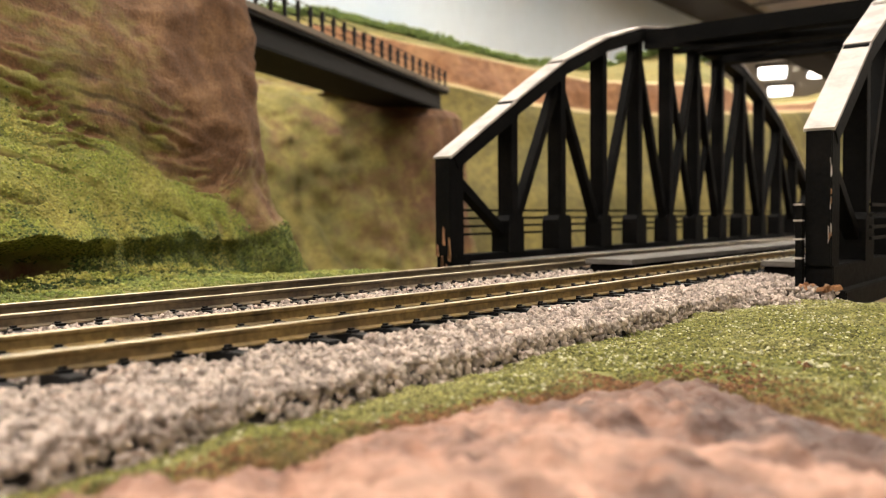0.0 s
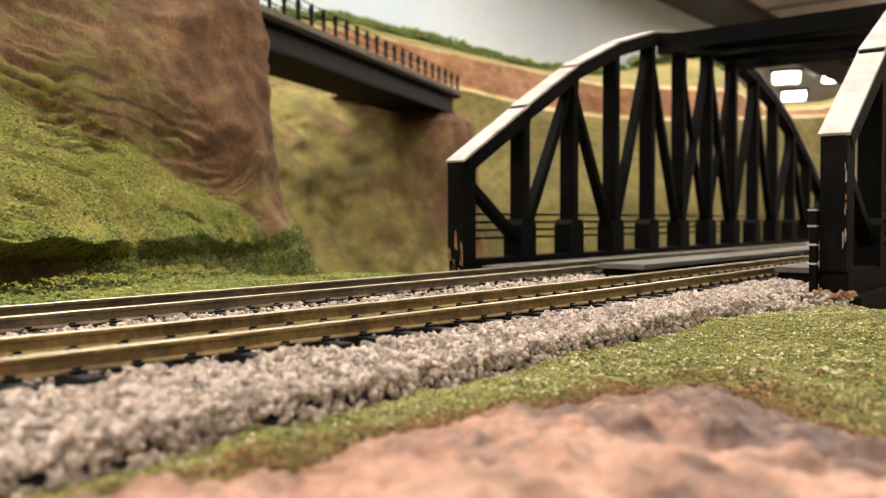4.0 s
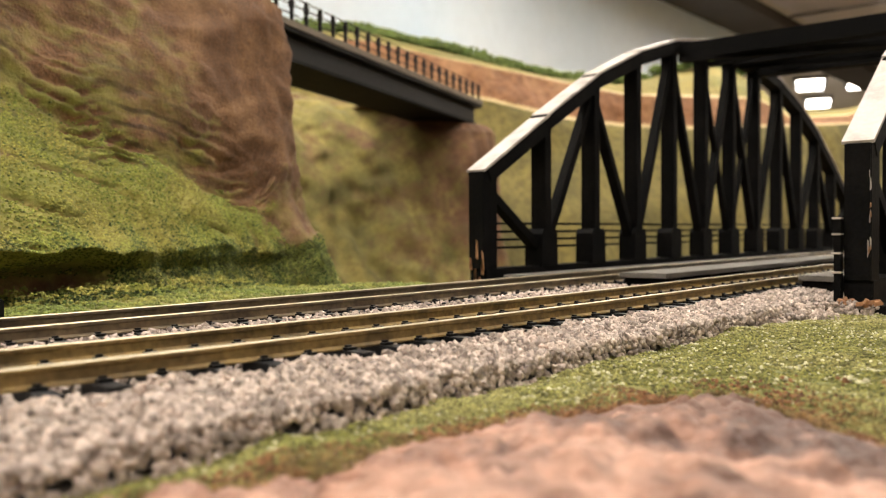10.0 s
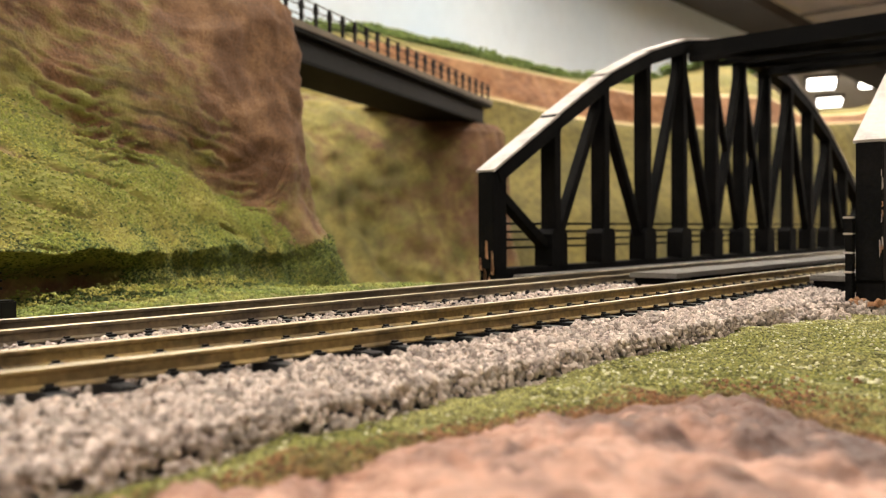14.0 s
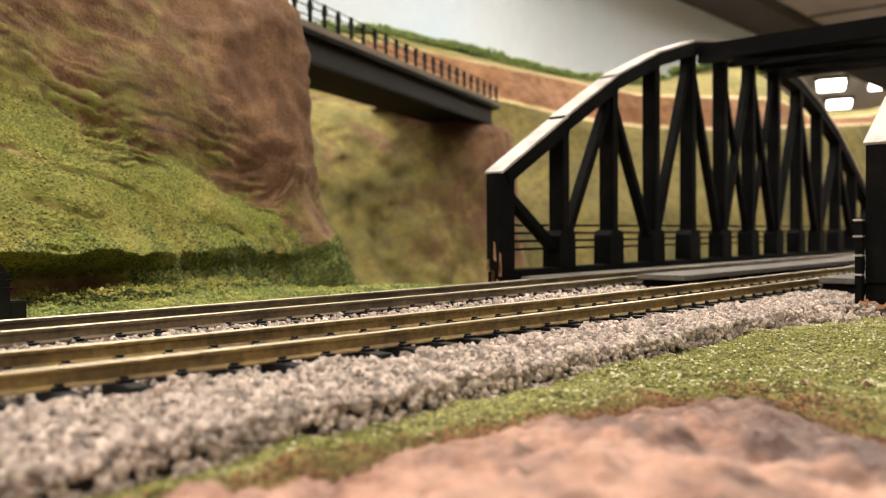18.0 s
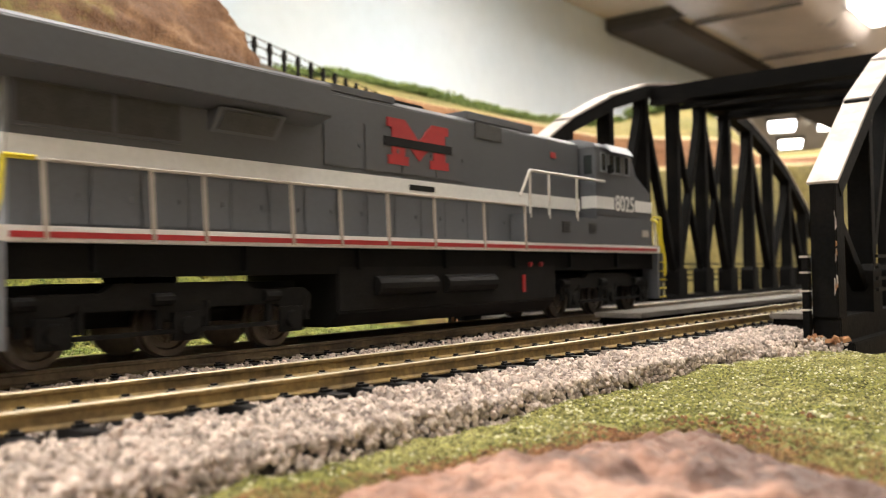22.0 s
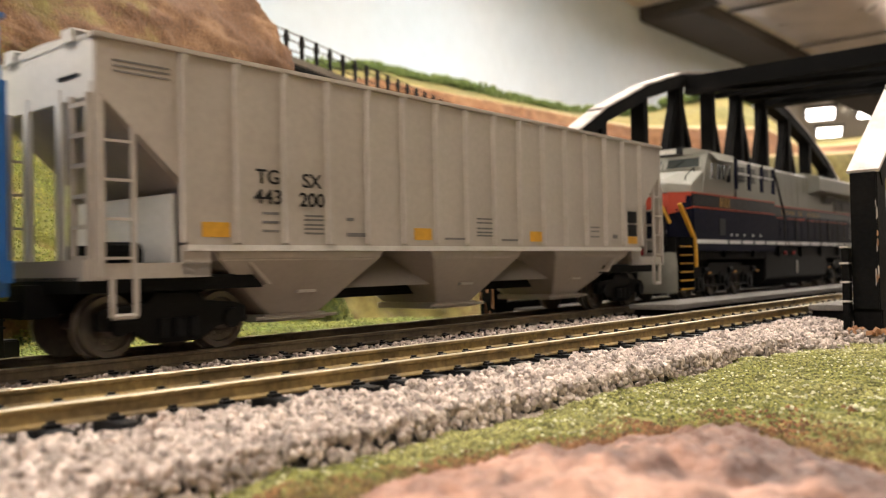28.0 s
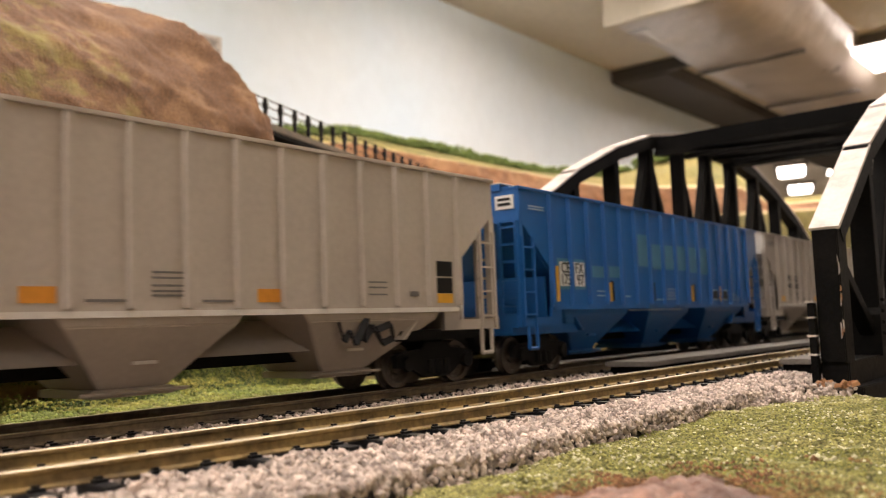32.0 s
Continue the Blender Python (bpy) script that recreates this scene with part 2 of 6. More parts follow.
add_strata(m_hill, 0.0065, (0.0, -0.3, 0.0))
m_far_slope = material("olive brown slope", (0.17, 0.135, 0.038), 0.95, vary=0.25, big=14, fine=140, bump=0.4, tint=(0.095, 0.08, 0.024), depth=0.004)
m_straw = material("straw field", (0.24, 0.19, 0.05), 0.95, vary=0.25, big=14, fine=140, bump=0.3, tint=(0.14, 0.13, 0.03), depth=0.004)
m_ledge = material("cream ledge", (0.5, 0.38, 0.2), 0.9, vary=0.15, big=14, fine=140, bump=0.3, tint=(0.4, 0.29, 0.13), depth=0.004)
m_band = material("brown rock band", (0.24, 0.115, 0.055), 0.9, vary=0.25, big=16, fine=110, bump=0.5, tint=(0.32, 0.17, 0.08), depth=0.006)
m_far_hill = two_zone("straw grass and rock", ((0.12, 0.06, 0.03), (0.19, 0.1, 0.05)), ((0.25, 0.205, 0.055), (0.115, 0.1, 0.027)), "cover", soft=0.25)
m_ground = two_zone("turf and earth", ((0.16, 0.08, 0.04), (0.1, 0.055, 0.03)), ((0.13, 0.13, 0.03), (0.2, 0.18, 0.05)), "cover")
m_dirt = two_zone("red plaster earth", ((0.44, 0.245, 0.175), (0.3, 0.145, 0.093)), ((0.17, 0.082, 0.052), (0.085, 0.042, 0.03)), "cover", rough=0.65, fine=500, bump=1.0, soft=0.3, depth=0.0012)
m_crumb = material("foam crumbs green", (0.2, 0.215, 0.034), 0.95, vary=0.2, big=45, fine=900, bump=0, tint=(0.27, 0.24, 0.05), island=0.38)
m_meadow = material("meadow foam crumbs", (0.135, 0.165, 0.03), 0.95, vary=0.2, big=45, fine=900, bump=0, tint=(0.22, 0.215, 0.045), island=0.42)
m_turf = material("olive turf crumbs", (0.17, 0.165, 0.04), 0.95, vary=0.2, big=50, fine=900, bump=0, tint=(0.25, 0.23, 0.08), island=0.6)
m_crumb_brown = material("rusty turf crumbs", (0.2, 0.095, 0.04), 0.95, vary=0.2, big=90, fine=900, bump=0, tint=(0.17, 0.13, 0.04), island=0.5)
# Darker copy of the moss green: shade of undercut and tuft bottoms, in colour.
m_crumb_shade = material("foam crumbs in shaded green", (0.05, 0.075, 0.012), 0.95, vary=0.2, big=60, fine=900, bump=0, tint=(0.09, 0.1, 0.02), island=0.5)
m_crumb_pale = material("pale crumbs", (0.5, 0.47, 0.3), 0.9, vary=0.1, bump=0, island=0.3)
m_bush = material("bushes", (0.15, 0.2, 0.05), 0.95, vary=0.3, big=40, fine=300, bump=0, tint=(0.09, 0.15, 0.035), island=0.4)
m_stone = material("ballast stone", (0.385, 0.315, 0.27), 0.7, vary=0.12, big=300, fine=2500, bump=0.3, island=0.48, each=0.4, tint=(0.27, 0.215, 0.185))
# Far darker than the stones: shade in their gaps, put into the bed colour.
m_bed = material("ballast bed darkened as shade", (0.035, 0.029, 0.025), 0.9, vary=0.3, big=300, fine=1500, bump=0.8)
m_rail = material("brassy rail side", (0.33, 0.225, 0.085), 0.5, metal=0.3, vary=0.3, big=110, fine=800, bump=0.15, tint=(0.17, 0.115, 0.05))
m_rail_far = material("tarnished rail side", (0.2, 0.15, 0.09), 0.5, metal=0.3, vary=0.25, big=110, fine=800, bump=0.1, tint=(0.12, 0.09, 0.06))
m_rail_top = material("polished rail head", (0.47, 0.4, 0.28), 0.45, metal=0.85, vary=0.1, big=120, fine=1500, bump=0.03)
m_tie = material("black plastic tie", (0.01, 0.01, 0.011), 0.4, vary=0.2, bump=0.1, spec=0.25)
m_black = material("black painted wood", (0.0045, 0.0043, 0.0042), 0.62, vary=0.3, big=80, fine=900, bump=0.25, tint=(0.008, 0.007, 0.0065), spec=0.05)
m_top = material("worn pale paint", (0.52, 0.46, 0.42), 0.5, vary=0.08, big=110, fine=700, bump=0.25, tint=(0.34, 0.29, 0.265))
m_plank = material("grey plank", (0.14, 0.125, 0.11), 0.8, vary=0.15, big=90, fine=800, bump=0.3)
m_girder = material("dark grey girder", (0.011, 0.0095, 0.008), 0.6, vary=0.2, big=40, fine=400, bump=0.1, spec=0.12)
m_concrete = material("tan concrete rail", (0.15, 0.12, 0.085), 0.8, vary=0.15, big=50, fine=400)
m_sky = material("painted sky wall", (0.7, 0.82, 0.93), 0.9, vary=0.02, big=2.2, fine=40, bump=0, tint=(0.81, 0.87, 0.92), patch=(0.35, 0.7))
m_ceiling = material("beige ceiling", (0.66, 0.6, 0.5), 0.9, vary=0.05, big=3, fine=60, bump=0.05)
m_dark = material("black valance", (0.06, 0.05, 0.042), 0.7, vary=0.2, big=5, fine=90)
m_foil = material("crinkled foil", (0.6, 0.53, 0.485), 0.32, metal=0.5, vary=0.12, big=6, fine=9, bump=0.5, depth=0.02)
m_floor = material("dull floor", (0.5, 0.45, 0.38), 0.8, vary=0.1, big=2, fine=40)
m_tube = glow("lit diffuser", (1.0, 0.95, 0.86), 9.0)
m_wood = material("bare wood chips", (0.4, 0.2, 0.1), 0.8, vary=0.3, big=200, fine=900)


# ---- plan ----
NEAR_C, FAR_C, FAR_SLOPE, BEND = 0.000639, 0.000304, 0.02507, 191.7


def bend(x, c):
    if x >= BEND:
        return 0.0
    if x < 0:
        return 0.5 * c * BEND ** 2 - c * BEND * x
    return 0.5 * c * (x - BEND) ** 2


def near_y(x):
    return bend(x, NEAR_C)


def far_y(x):
    return 49.29 + FAR_SLOPE * (max(x, -400) - 150) + bend(max(x, -400), FAR_C) * 1.0


def ballast_edge(x):
    """Where the ballast ends beside the near track."""
    return -28.6 - 1.6 * smooth(75, 40, x) - 5 * smooth(210, 262, x) + 2.2 * fbm(x, 0, 0, 16)


def fbm(x, y, z, s, oct=4):
    return noise.fractal(Vector((x / s, y / s, z / s)), 0.9, 2.1, oct)


def smooth(a, b, t):
    k = max(0.0, min(1.0, (t - a) / (b - a)))
    return k * k * (3 - 2 * k)


def set_cover(ob, values, name="cover"):
    at = ob.data.attributes.new(name, "FLOAT", "POINT")
    at.data.foreach_set("value", values)


# ---- ground ----
def ground_z(x, y):
    """The height of the layout's ground."""
    z = -7.2
    if y > 20:
        z = -4.5
    fall = max(0.0, min(1.0, (x - 236) / 26))
    if y > 98 or y < -40:
        z -= 46 * fall * fall * (3 - 2 * fall)
    elif x > 236:
        z -= 46 * fall
    if y > 125:
        k = max(0.0, min(1.0, (y - 125) / 60)) * max(0.0, min(1.0, (x - 180) / 60))
        z -= 30 * k * (1 - fall)
    rise = 1.5 * max(0.0, min(1.0, (x - 85) / 45)) * max(0.0, min(1.0, (y - 84) / 34)) * max(0.0, min(1.0, (212 - x) / 45))
    return z + rise + 0.7 * fbm(x, y, 0, 22) + (0.8 * fbm(x, y, 3, 9) if y > 84 or y < -34 else 0)


def make_ground():
    xs = [-2600, -2000, -1400, -900, -600, -400, -300, -220] + list(range(-160, 330, 4)) + [350, 400, 480, 600, 800, 1100, 1500, 2200, 3200]
    ys = [-700, -500, -350, -250] + list(range(-200, 240, 4)) + [260, 300, 360, 440, 560, 700, 900, 1036]
    g = Geo().sheet([[(x, y, ground_z(x, y)) for y in ys] for x in xs])
    ob = part("ground", g, m_ground, smooth=True)
    tagged(ob, "model railway ground covered with green turf and brown earth", "ground", kind="structure")
    set_cover(ob, [0.45 if v[0] > 250 else 0.85 - 0.4 * smooth(0, 8, mound_edge(v[0], v[1])) for v in g.v])



def mound_edge(x, y):
    """How far inside the bare bank a place lies."""
    front = float(np.interp(x, (0, 40, 50, 72, 88, 105, 112), (-33, -36, -37, -40.5, -44.5, -51.5, -57)))
    side = 0.8 * (109 - x + 0.75 * min(0.0, y + 62))
    return min(front - y, side, 60) + 1.6 * fbm(x, y, 3, 18)


def mound_z(x, y):
    edge = mound_edge(x, y)
    h = min(max(edge, -9) / 7.0, 1.0)
    rough = 1.3 * fbm(x, y, 0, 26) + 1.9 * abs(fbm(x, y, 9, 11)) - 0.5 + 1.0 * fbm(x, y, 5, 3.2) + 1.2 * abs(fbm(x, y, 4, 6)) - 0.1
    return -7.9 + 2.0 * h + rough * max(h, 0) + 2.0 * max(0, min(1, edge / 26))


def make_mound():
    """Red plaster earth that rises out of the turf beside the track."""
    xs = [-70 + 3 * i for i in range(24)] + [2 + 0.8 * i for i in range(165)]
    ys = [-170 + 3 * j for j in range(20)] + [-110 + 0.8 * j for j in range(98)]
    g = Geo().sheet([[(x, y, mound_z(x, y)) for y in ys] for x in xs])
    ob = part("earth_bank", g, m_dirt, smooth=True)
    tagged(ob, "bare reddish plaster earth bank with rough hollows", "earth bank", kind="structure")
    set_cover(ob, [0.34 + 0.5 * smooth(60, 90, v[0] - 0.25 * (v[1] + 60)) + 0.55 * fbm(v[0], v[1], 7, 8) + 0.35 * fbm(v[0], v[1], 2, 2.6) + 0.3 * (1 - smooth(0, 4, mound_edge(v[0], v[1]))) for v in g.v])


make_ground()
make_mound()


# ---- hill with moss ledge and rock cliff ----
FOOT = [(-900, 130), (-500, 118), (-150, 104), (0, 105), (97, 124), (144, 137), (200, 158), (240, 178), (258, 200), (263, 240), (258, 330), (250, 460)]
def moss_profile(x):
    """Front of the hill at x: undercut, ledge, moss slope that runs out towards the cliff, then strata of rock."""
    d = 58 - 24 * max(0.0, min(1.0, (x - 97) / 68)) - 31 * max(0.0, min(1.0, (x - 165) / 70))
    k = 1 - 0.6 * smooth(115, 155, x) - 0.2 * smooth(175, 235, x)
    k = max(0.0, k + 0.4 * fbm(x, 0, 4, 24) * smooth(95, 130, x) * (1 - 0.7 * smooth(200, 240, x)))
    lip = (3.0 * fbm(x, 0, 9, 34) + 0.9 * fbm(x, 0, 2, 6)) * smooth(90, 110, x)
    e = d * 0.4 + 2
    return [(0, -8), (min(3, e * 0.25) + 9 * k, -3), (min(5, e * 0.45) + 9 * k, 3.5), (min(8, e * 0.65) - 10 * k, 8.5 + 2 * k + lip), (min(11, e * 0.85) - 8 * k, 13.5 + 1.5 * k + 0.7 * lip), (d * 0.4 + 2, 15 + d * 0.36), (d * 0.75 + 1, 14 + d * 0.74), (d + 2, 14 + d), (d + 6, 32 + d), (d + 11, 56 + d * 0.85), (d + 19, 84 + d * 0.6), (d + 34, 114 + d * 0.4), (d + 60, 146 + d * 0.25), (d + 150, 205)]


CLIFF_PROFILE = [(-17, -40), (-15, -12), (-11, 0), (-6, 12), (-2, 22), (1, 38), (3, 62), (5, 90), (9, 110), (14, 121), (21, 131), (31, 142), (50, 156), (110, 182), (200, 208)]


def along(pts, s):
    """A point and its left normal on a smooth line through pts at s from 0 to 1."""
    n = len(pts) - 1
    k = min(int(s * n), n - 1)
    t = s * n - k
    p = [Vector(pts[max(0, min(n, k + i))]) for i in (-1, 0, 1, 2)]
    q = 0.5 * (2 * p[1] + (p[2] - p[0]) * t + (2 * p[0] - 5 * p[1] + 4 * p[2] - p[3]) * t * t + (3 * p[1] - p[0] - 3 * p[2] + p[3]) * t ** 3)
    d = 0.5 * ((p[2] - p[0]) + 2 * (2 * p[0] - 5 * p[1] + 4 * p[2] - p[3]) * t + 3 * (3 * p[1] - p[0] - 3 * p[2] + p[3]) * t * t)
    d.normalize()
    return q, Vector((-d.y, d.x))


def profile(pr, t):
    n = len(pr) - 1
    k = min(int(t * n), n - 1)
    u = t * n - k
    return pr[k][0] + (pr[k + 1][0] - pr[k][0]) * u, pr[k][1] + (pr[k + 1][1] - pr[k][1]) * u


BACK = Vector((-0.55, 0.835))


def make_hill():
    g, cover, seam, rows = Geo(), [], [], []
    ns, nt = 330, 235
    for i in range(ns):
        s = 0.14 + 0.86 * i / (ns - 1)
        q, nrm = along(FOOT, s)
        cliff = smooth(6.2, 7.6, s * (len(FOOT) - 1))
        wall = smooth(5.8, 6.9, s * (len(FOOT) - 1))
        lift = 0.09 * (1 - smooth(90, 170, q.x))
        front = moss_profile(q.x)
        row = []
        for j in range(nt):
            t = j / (nt - 1)
            a, b = profile(front, t), profile(CLIFF_PROFILE, t)
            o, z = a[0] + (b[0] - a[0]) * cliff, a[1] + (b[1] - a[1]) * cliff
            k = max(0.0, o - 14)
            x, y = q.x + nrm.x * (o - k) + BACK.x * k, q.y + nrm.y * (o - k) + BACK.y * k
            lump = 5.0 * fbm(x, y, z, 45) + 1.5 * fbm(x, y, z * 1.6, 13) * (0.5 + 0.7 * cliff)
            lump *= min(1.0, t * 8)
            warp = z + 0.3 * q.x + 0.15 * q.y + 9 * fbm(x, y, z * 0.6, 55)
            dip = warp / 5.2 + 1.1 * fbm(x * 0.3, y * 0.3, warp, 9)
            saw = dip - math.floor(dip)
            ledge = min(saw / 0.8, (1 - saw) / 0.2)
            patch = smooth(-0.15, 0.35, fbm(x, y, z, 33))
            bare = smooth(0.38, 0.5, t) * (1 - 0.85 * smooth(0.55, 0.7, t)) * (1 - 0.8 * cliff) * patch
            fold = 3.2 * fbm(x, y, z * 0.15, 22) * (0.35 * smooth(0.5, 0.7, t) + 0.65 * cliff)
            fine = 0.5 * fbm(x, y, z, 5) * smooth(0.35, 0.55, t)
            row_at = (z + 0.32 * x + 7 * fbm(x, y, z, 45)) / 15
            furrow = (1 - smooth(0.03, 0.1, abs(row_at - round(row_at)))) * smooth(-0.05, 0.25, fbm(x, y, z, 26)) * smooth(0.2, 0.26, t) * (1 - smooth(0.42, 0.48, t)) * (1 - wall)
            o2 = lump + 3.6 * (ledge - 0.6) * bare + fold + fine - 1.6 * furrow
            x, y = x - nrm.x * o2 * 0.8, y - nrm.y * o2 * 0.8
            row.append((x, y, z + 0.4 * o2))
            moss = 0.95 - 0.58 * smooth(0.4 + lift, 0.62 + lift, t) - 0.75 * wall * smooth(0.16, 0.26, t)
            if t < 0.2:
                moss -= 0.8 * max(0, 1 - abs(t - 0.12) / 0.09) * (1 - 0.75 * smooth(120, 150, x))
            moss += 0.42 * smooth(0.74, 0.97, t) * (0.2 + 0.8 * cliff)
            moss -= 0.14 * smooth(0.6, 0.75, t) * (1 - cliff)
            moss += 0.3 * fbm(x, y, z * 1.5, 16) * smooth(0.25, 0.5, t)
            moss -= 0.5 * furrow
            if saw < 0.35:
                moss -= 0.55 * bare
            else:
                moss += 0.2 * bare
            seam.append((0.12 + 0.88 * smooth(0.36, 0.46, t) * (1 - smooth(0.58, 0.72, t))) * (1 - 0.85 * wall))
            cover.append(max(-0.2, moss))
        rows.append(row)
    ob = part("hill", g.sheet(rows), m_hill, smooth=True)
    tagged(ob, "steep hillside with mossy green slope and bare reddish rock cliff", "hill", kind="structure")
    set_cover(ob, cover)
    set_cover(ob, seam, "seam")
    return rows, cover


hill_rows, hill_cover = make_hill()

def crumbs(g, x, y, z, r, rnd):
    """A tiny rounded foam crumb."""
    a = rnd.uniform(0, math.tau)
    c, s = math.cos(a) * r, math.sin(a) * r
    h, w = z - r * 0.35, z + r * rnd.uniform(0.25, 0.5)
    vs = [(x + c, y + s, h), (x - s, y + c, h), (x - c, y - s, h), (x + s, y - c, h), (x + 0.6 * (c + s), y + 0.6 * (s - c), w), (x + 0.6 * (c - s), y + 0.6 * (s + c), w), (x - 0.6 * (c + s), y - 0.6 * (s - c), w), (x - 0.6 * (c - s), y - 0.6 * (s + c), w), (x, y, z + r * rnd.uniform(0.55, 0.9))]
    g.add(vs, [(3, 0, 4), (0, 5, 4), (0, 1, 5), (1, 6, 5), (1, 2, 6), (2, 7, 6), (2, 3, 7), (3, 4, 7), (4, 5, 8), (5, 6, 8), (6, 7, 8), (7, 4, 8)])


def moss_crumbs():
    rnd = random.Random(5)
    light, dark = Geo(), Geo()
    nt = len(hill_rows[0])
    for i in range(60, len(hill_rows) - 36):
        for j in range(2, 130):
            c = hill_cover[i * nt + j]
            p, q, r2, s2 = (Vector(hill_rows[i + a][j + b]) for a, b in ((0, 0), (1, 0), (0, 1), (1, 1)))
            if p.x < 20 or p.x > 285:
                continue
            for k in range(4 if j < 80 else 3):
                u, v = rnd.random(), rnd.random()
                o = p * (1 - u) * (1 - v) + q * u * (1 - v) + r2 * (1 - u) * v + s2 * u * v
                if c < 0.36 or c + 0.7 * fbm(o.x, o.y, o.z, 9) < 0.6 + rnd.uniform(-0.4, 0.35):
                    continue
                # Shade in colour: dark crumbs grow likelier down towards the undercut.
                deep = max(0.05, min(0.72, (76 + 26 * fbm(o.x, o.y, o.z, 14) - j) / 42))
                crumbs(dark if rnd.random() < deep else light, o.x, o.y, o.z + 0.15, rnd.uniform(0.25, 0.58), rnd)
    for _ in range(260):
        q, nrm = along(FOOT, rnd.uniform(0.355, 0.68))
        o, high = rnd.gauss(-2, 7), rnd.uniform(0.15, 1.0)
        for _ in range(int(10 + 18 * high)):
            h = rnd.random()
            a, b = rnd.gauss(0, 1.3), rnd.gauss(0, 1.3)
            # Tuft tops take the light crumbs, bottoms the dark ones, as painted shade.
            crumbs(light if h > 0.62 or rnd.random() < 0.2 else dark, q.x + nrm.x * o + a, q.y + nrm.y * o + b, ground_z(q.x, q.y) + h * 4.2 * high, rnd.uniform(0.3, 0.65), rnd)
    a = part("moss", light, m_crumb, fix=False, smooth=True)
    tagged(a, "yellow-green foam moss on the hillside", "moss", kind="stuff")
    b = part("shaded_moss", dark, m_crumb_shade, fix=False, smooth=True)
    tagged(b, "green foam moss darkened as shade under the ledge and tufts", "moss", kind="stuff")


moss_crumbs()


def turf_crumbs():
    rnd = random.Random(8)
    g, pale, brown, meadow = Geo(), Geo(), Geo(), Geo()

    def put(x, y, r):
        e = mound_edge(x, y)
        if e > 5:
            return
        rim = 4 + 6 * smooth(94, 106, x)
        z = max(ground_z(x, y), mound_z(x, y) if e > -9 else -20)
        z += 0.5 * fbm(x, y, 1, 6)
        if e > -rim and rnd.random() < 0.25 + 0.6 * (e + rim) / rim:
            crumbs(brown, x, y, z + 0.1 + 0.5 * rnd.random(), r * 0.9, rnd)
        elif rnd.random() < 0.014 + 0.06 * smooth(70, 110, x) * max(0.0, fbm(x, y, 8, 14) + 0.2):
            crumbs(pale, x, y, z + 0.4, r * rnd.uniform(0.6, 1.2), rnd)
        elif e < 1:
            crumbs(g, x, y, z + 0.2, r, rnd)

    for _ in range(120000):
        x = 5 + 260 * rnd.random() ** 1.05
        y = ballast_edge(x) + 1.5 - 100 * rnd.random() ** 1.3
        put(x, y, rnd.uniform(0.16, 0.36))
    for _ in range(15000):
        x, y = rnd.uniform(20, 262), rnd.uniform(68, 165)
        crumbs(meadow, x, y, ground_z(x, y) + 0.2, rnd.uniform(0.4, 0.8), rnd)
    for x, y in ((128, -66), (123, -60), (131, -71)):
        for _ in range(16):
            crumbs(pale if rnd.random() < 0.4 else brown, x + rnd.gauss(0, 1.0), y + rnd.gauss(0, 0.8), ground_z(x, y) + rnd.uniform(0.2, 1.2), rnd.uniform(0.25, 0.5), rnd)
    ob = part("meadow_turf", meadow, m_meadow, fix=False, smooth=True)
    tagged(ob, "bright green foam turf at the foot of the hill", "turf", kind="stuff")
    ob = part("rusty_turf", brown, m_crumb_brown, fix=False, smooth=True)
    tagged(ob, "rusty brown turf along the edge of the earth", "turf", kind="stuff")
    ob = part("turf", g, m_turf, fix=False, smooth=True)
    tagged(ob, "green foam turf beside the railway track", "turf", kind="stuff")
    ob = part("pale_turf", pale, m_crumb_pale, fix=False, smooth=True)
    tagged(ob, "pale straw-coloured flecks in the turf", "turf", kind="stuff")


turf_crumbs()


# ---- far scenery ----
def table(pts, a):
    """A value read off a short table by straight steps."""
    for (x0, y0), (x1, y1) in zip(pts, pts[1:]):
        if x0 <= a <= x1:
            return y0 + (y1 - y0) * (a - x0) / (x1 - x0)
    return pts[0][1] if a < pts[0][0] else pts[-1][1]


# heights in degrees over the middle of the layout, by compass angle
FAR_FOOT = [(6, 1500), (13, 1180), (21, 930), (38, 800), (45, 765), (62, 720)]
LOW_RIM = [(6, 5.0), (15, 6.2), (24, 6.3), (28, 6.6), (32, 7.2), (37, 8.5), (45, 9.8), (62, 10)]
HIGH_RIM = [(6, 6.2), (13, 7.2), (15, 6.7), (18, 6.7), (20, 8.0), (28, 8.6), (33, 9.8), (37, 10.6), (45, 12.3), (62, 12.5)]
RIDGE = [(6, 7.0), (13, 7.6), (15, 7.1), (18.3, 7.1), (20, 8.8), (22.4, 10.6), (26, 9.9), (28.4, 9.4), (33, 9.9), (37.4, 11.1), (45, 12.9), (62, 13.2)]


def far_height(tab, a, r):
    return 15 + r * math.tan(math.radians(table(tab, a)))


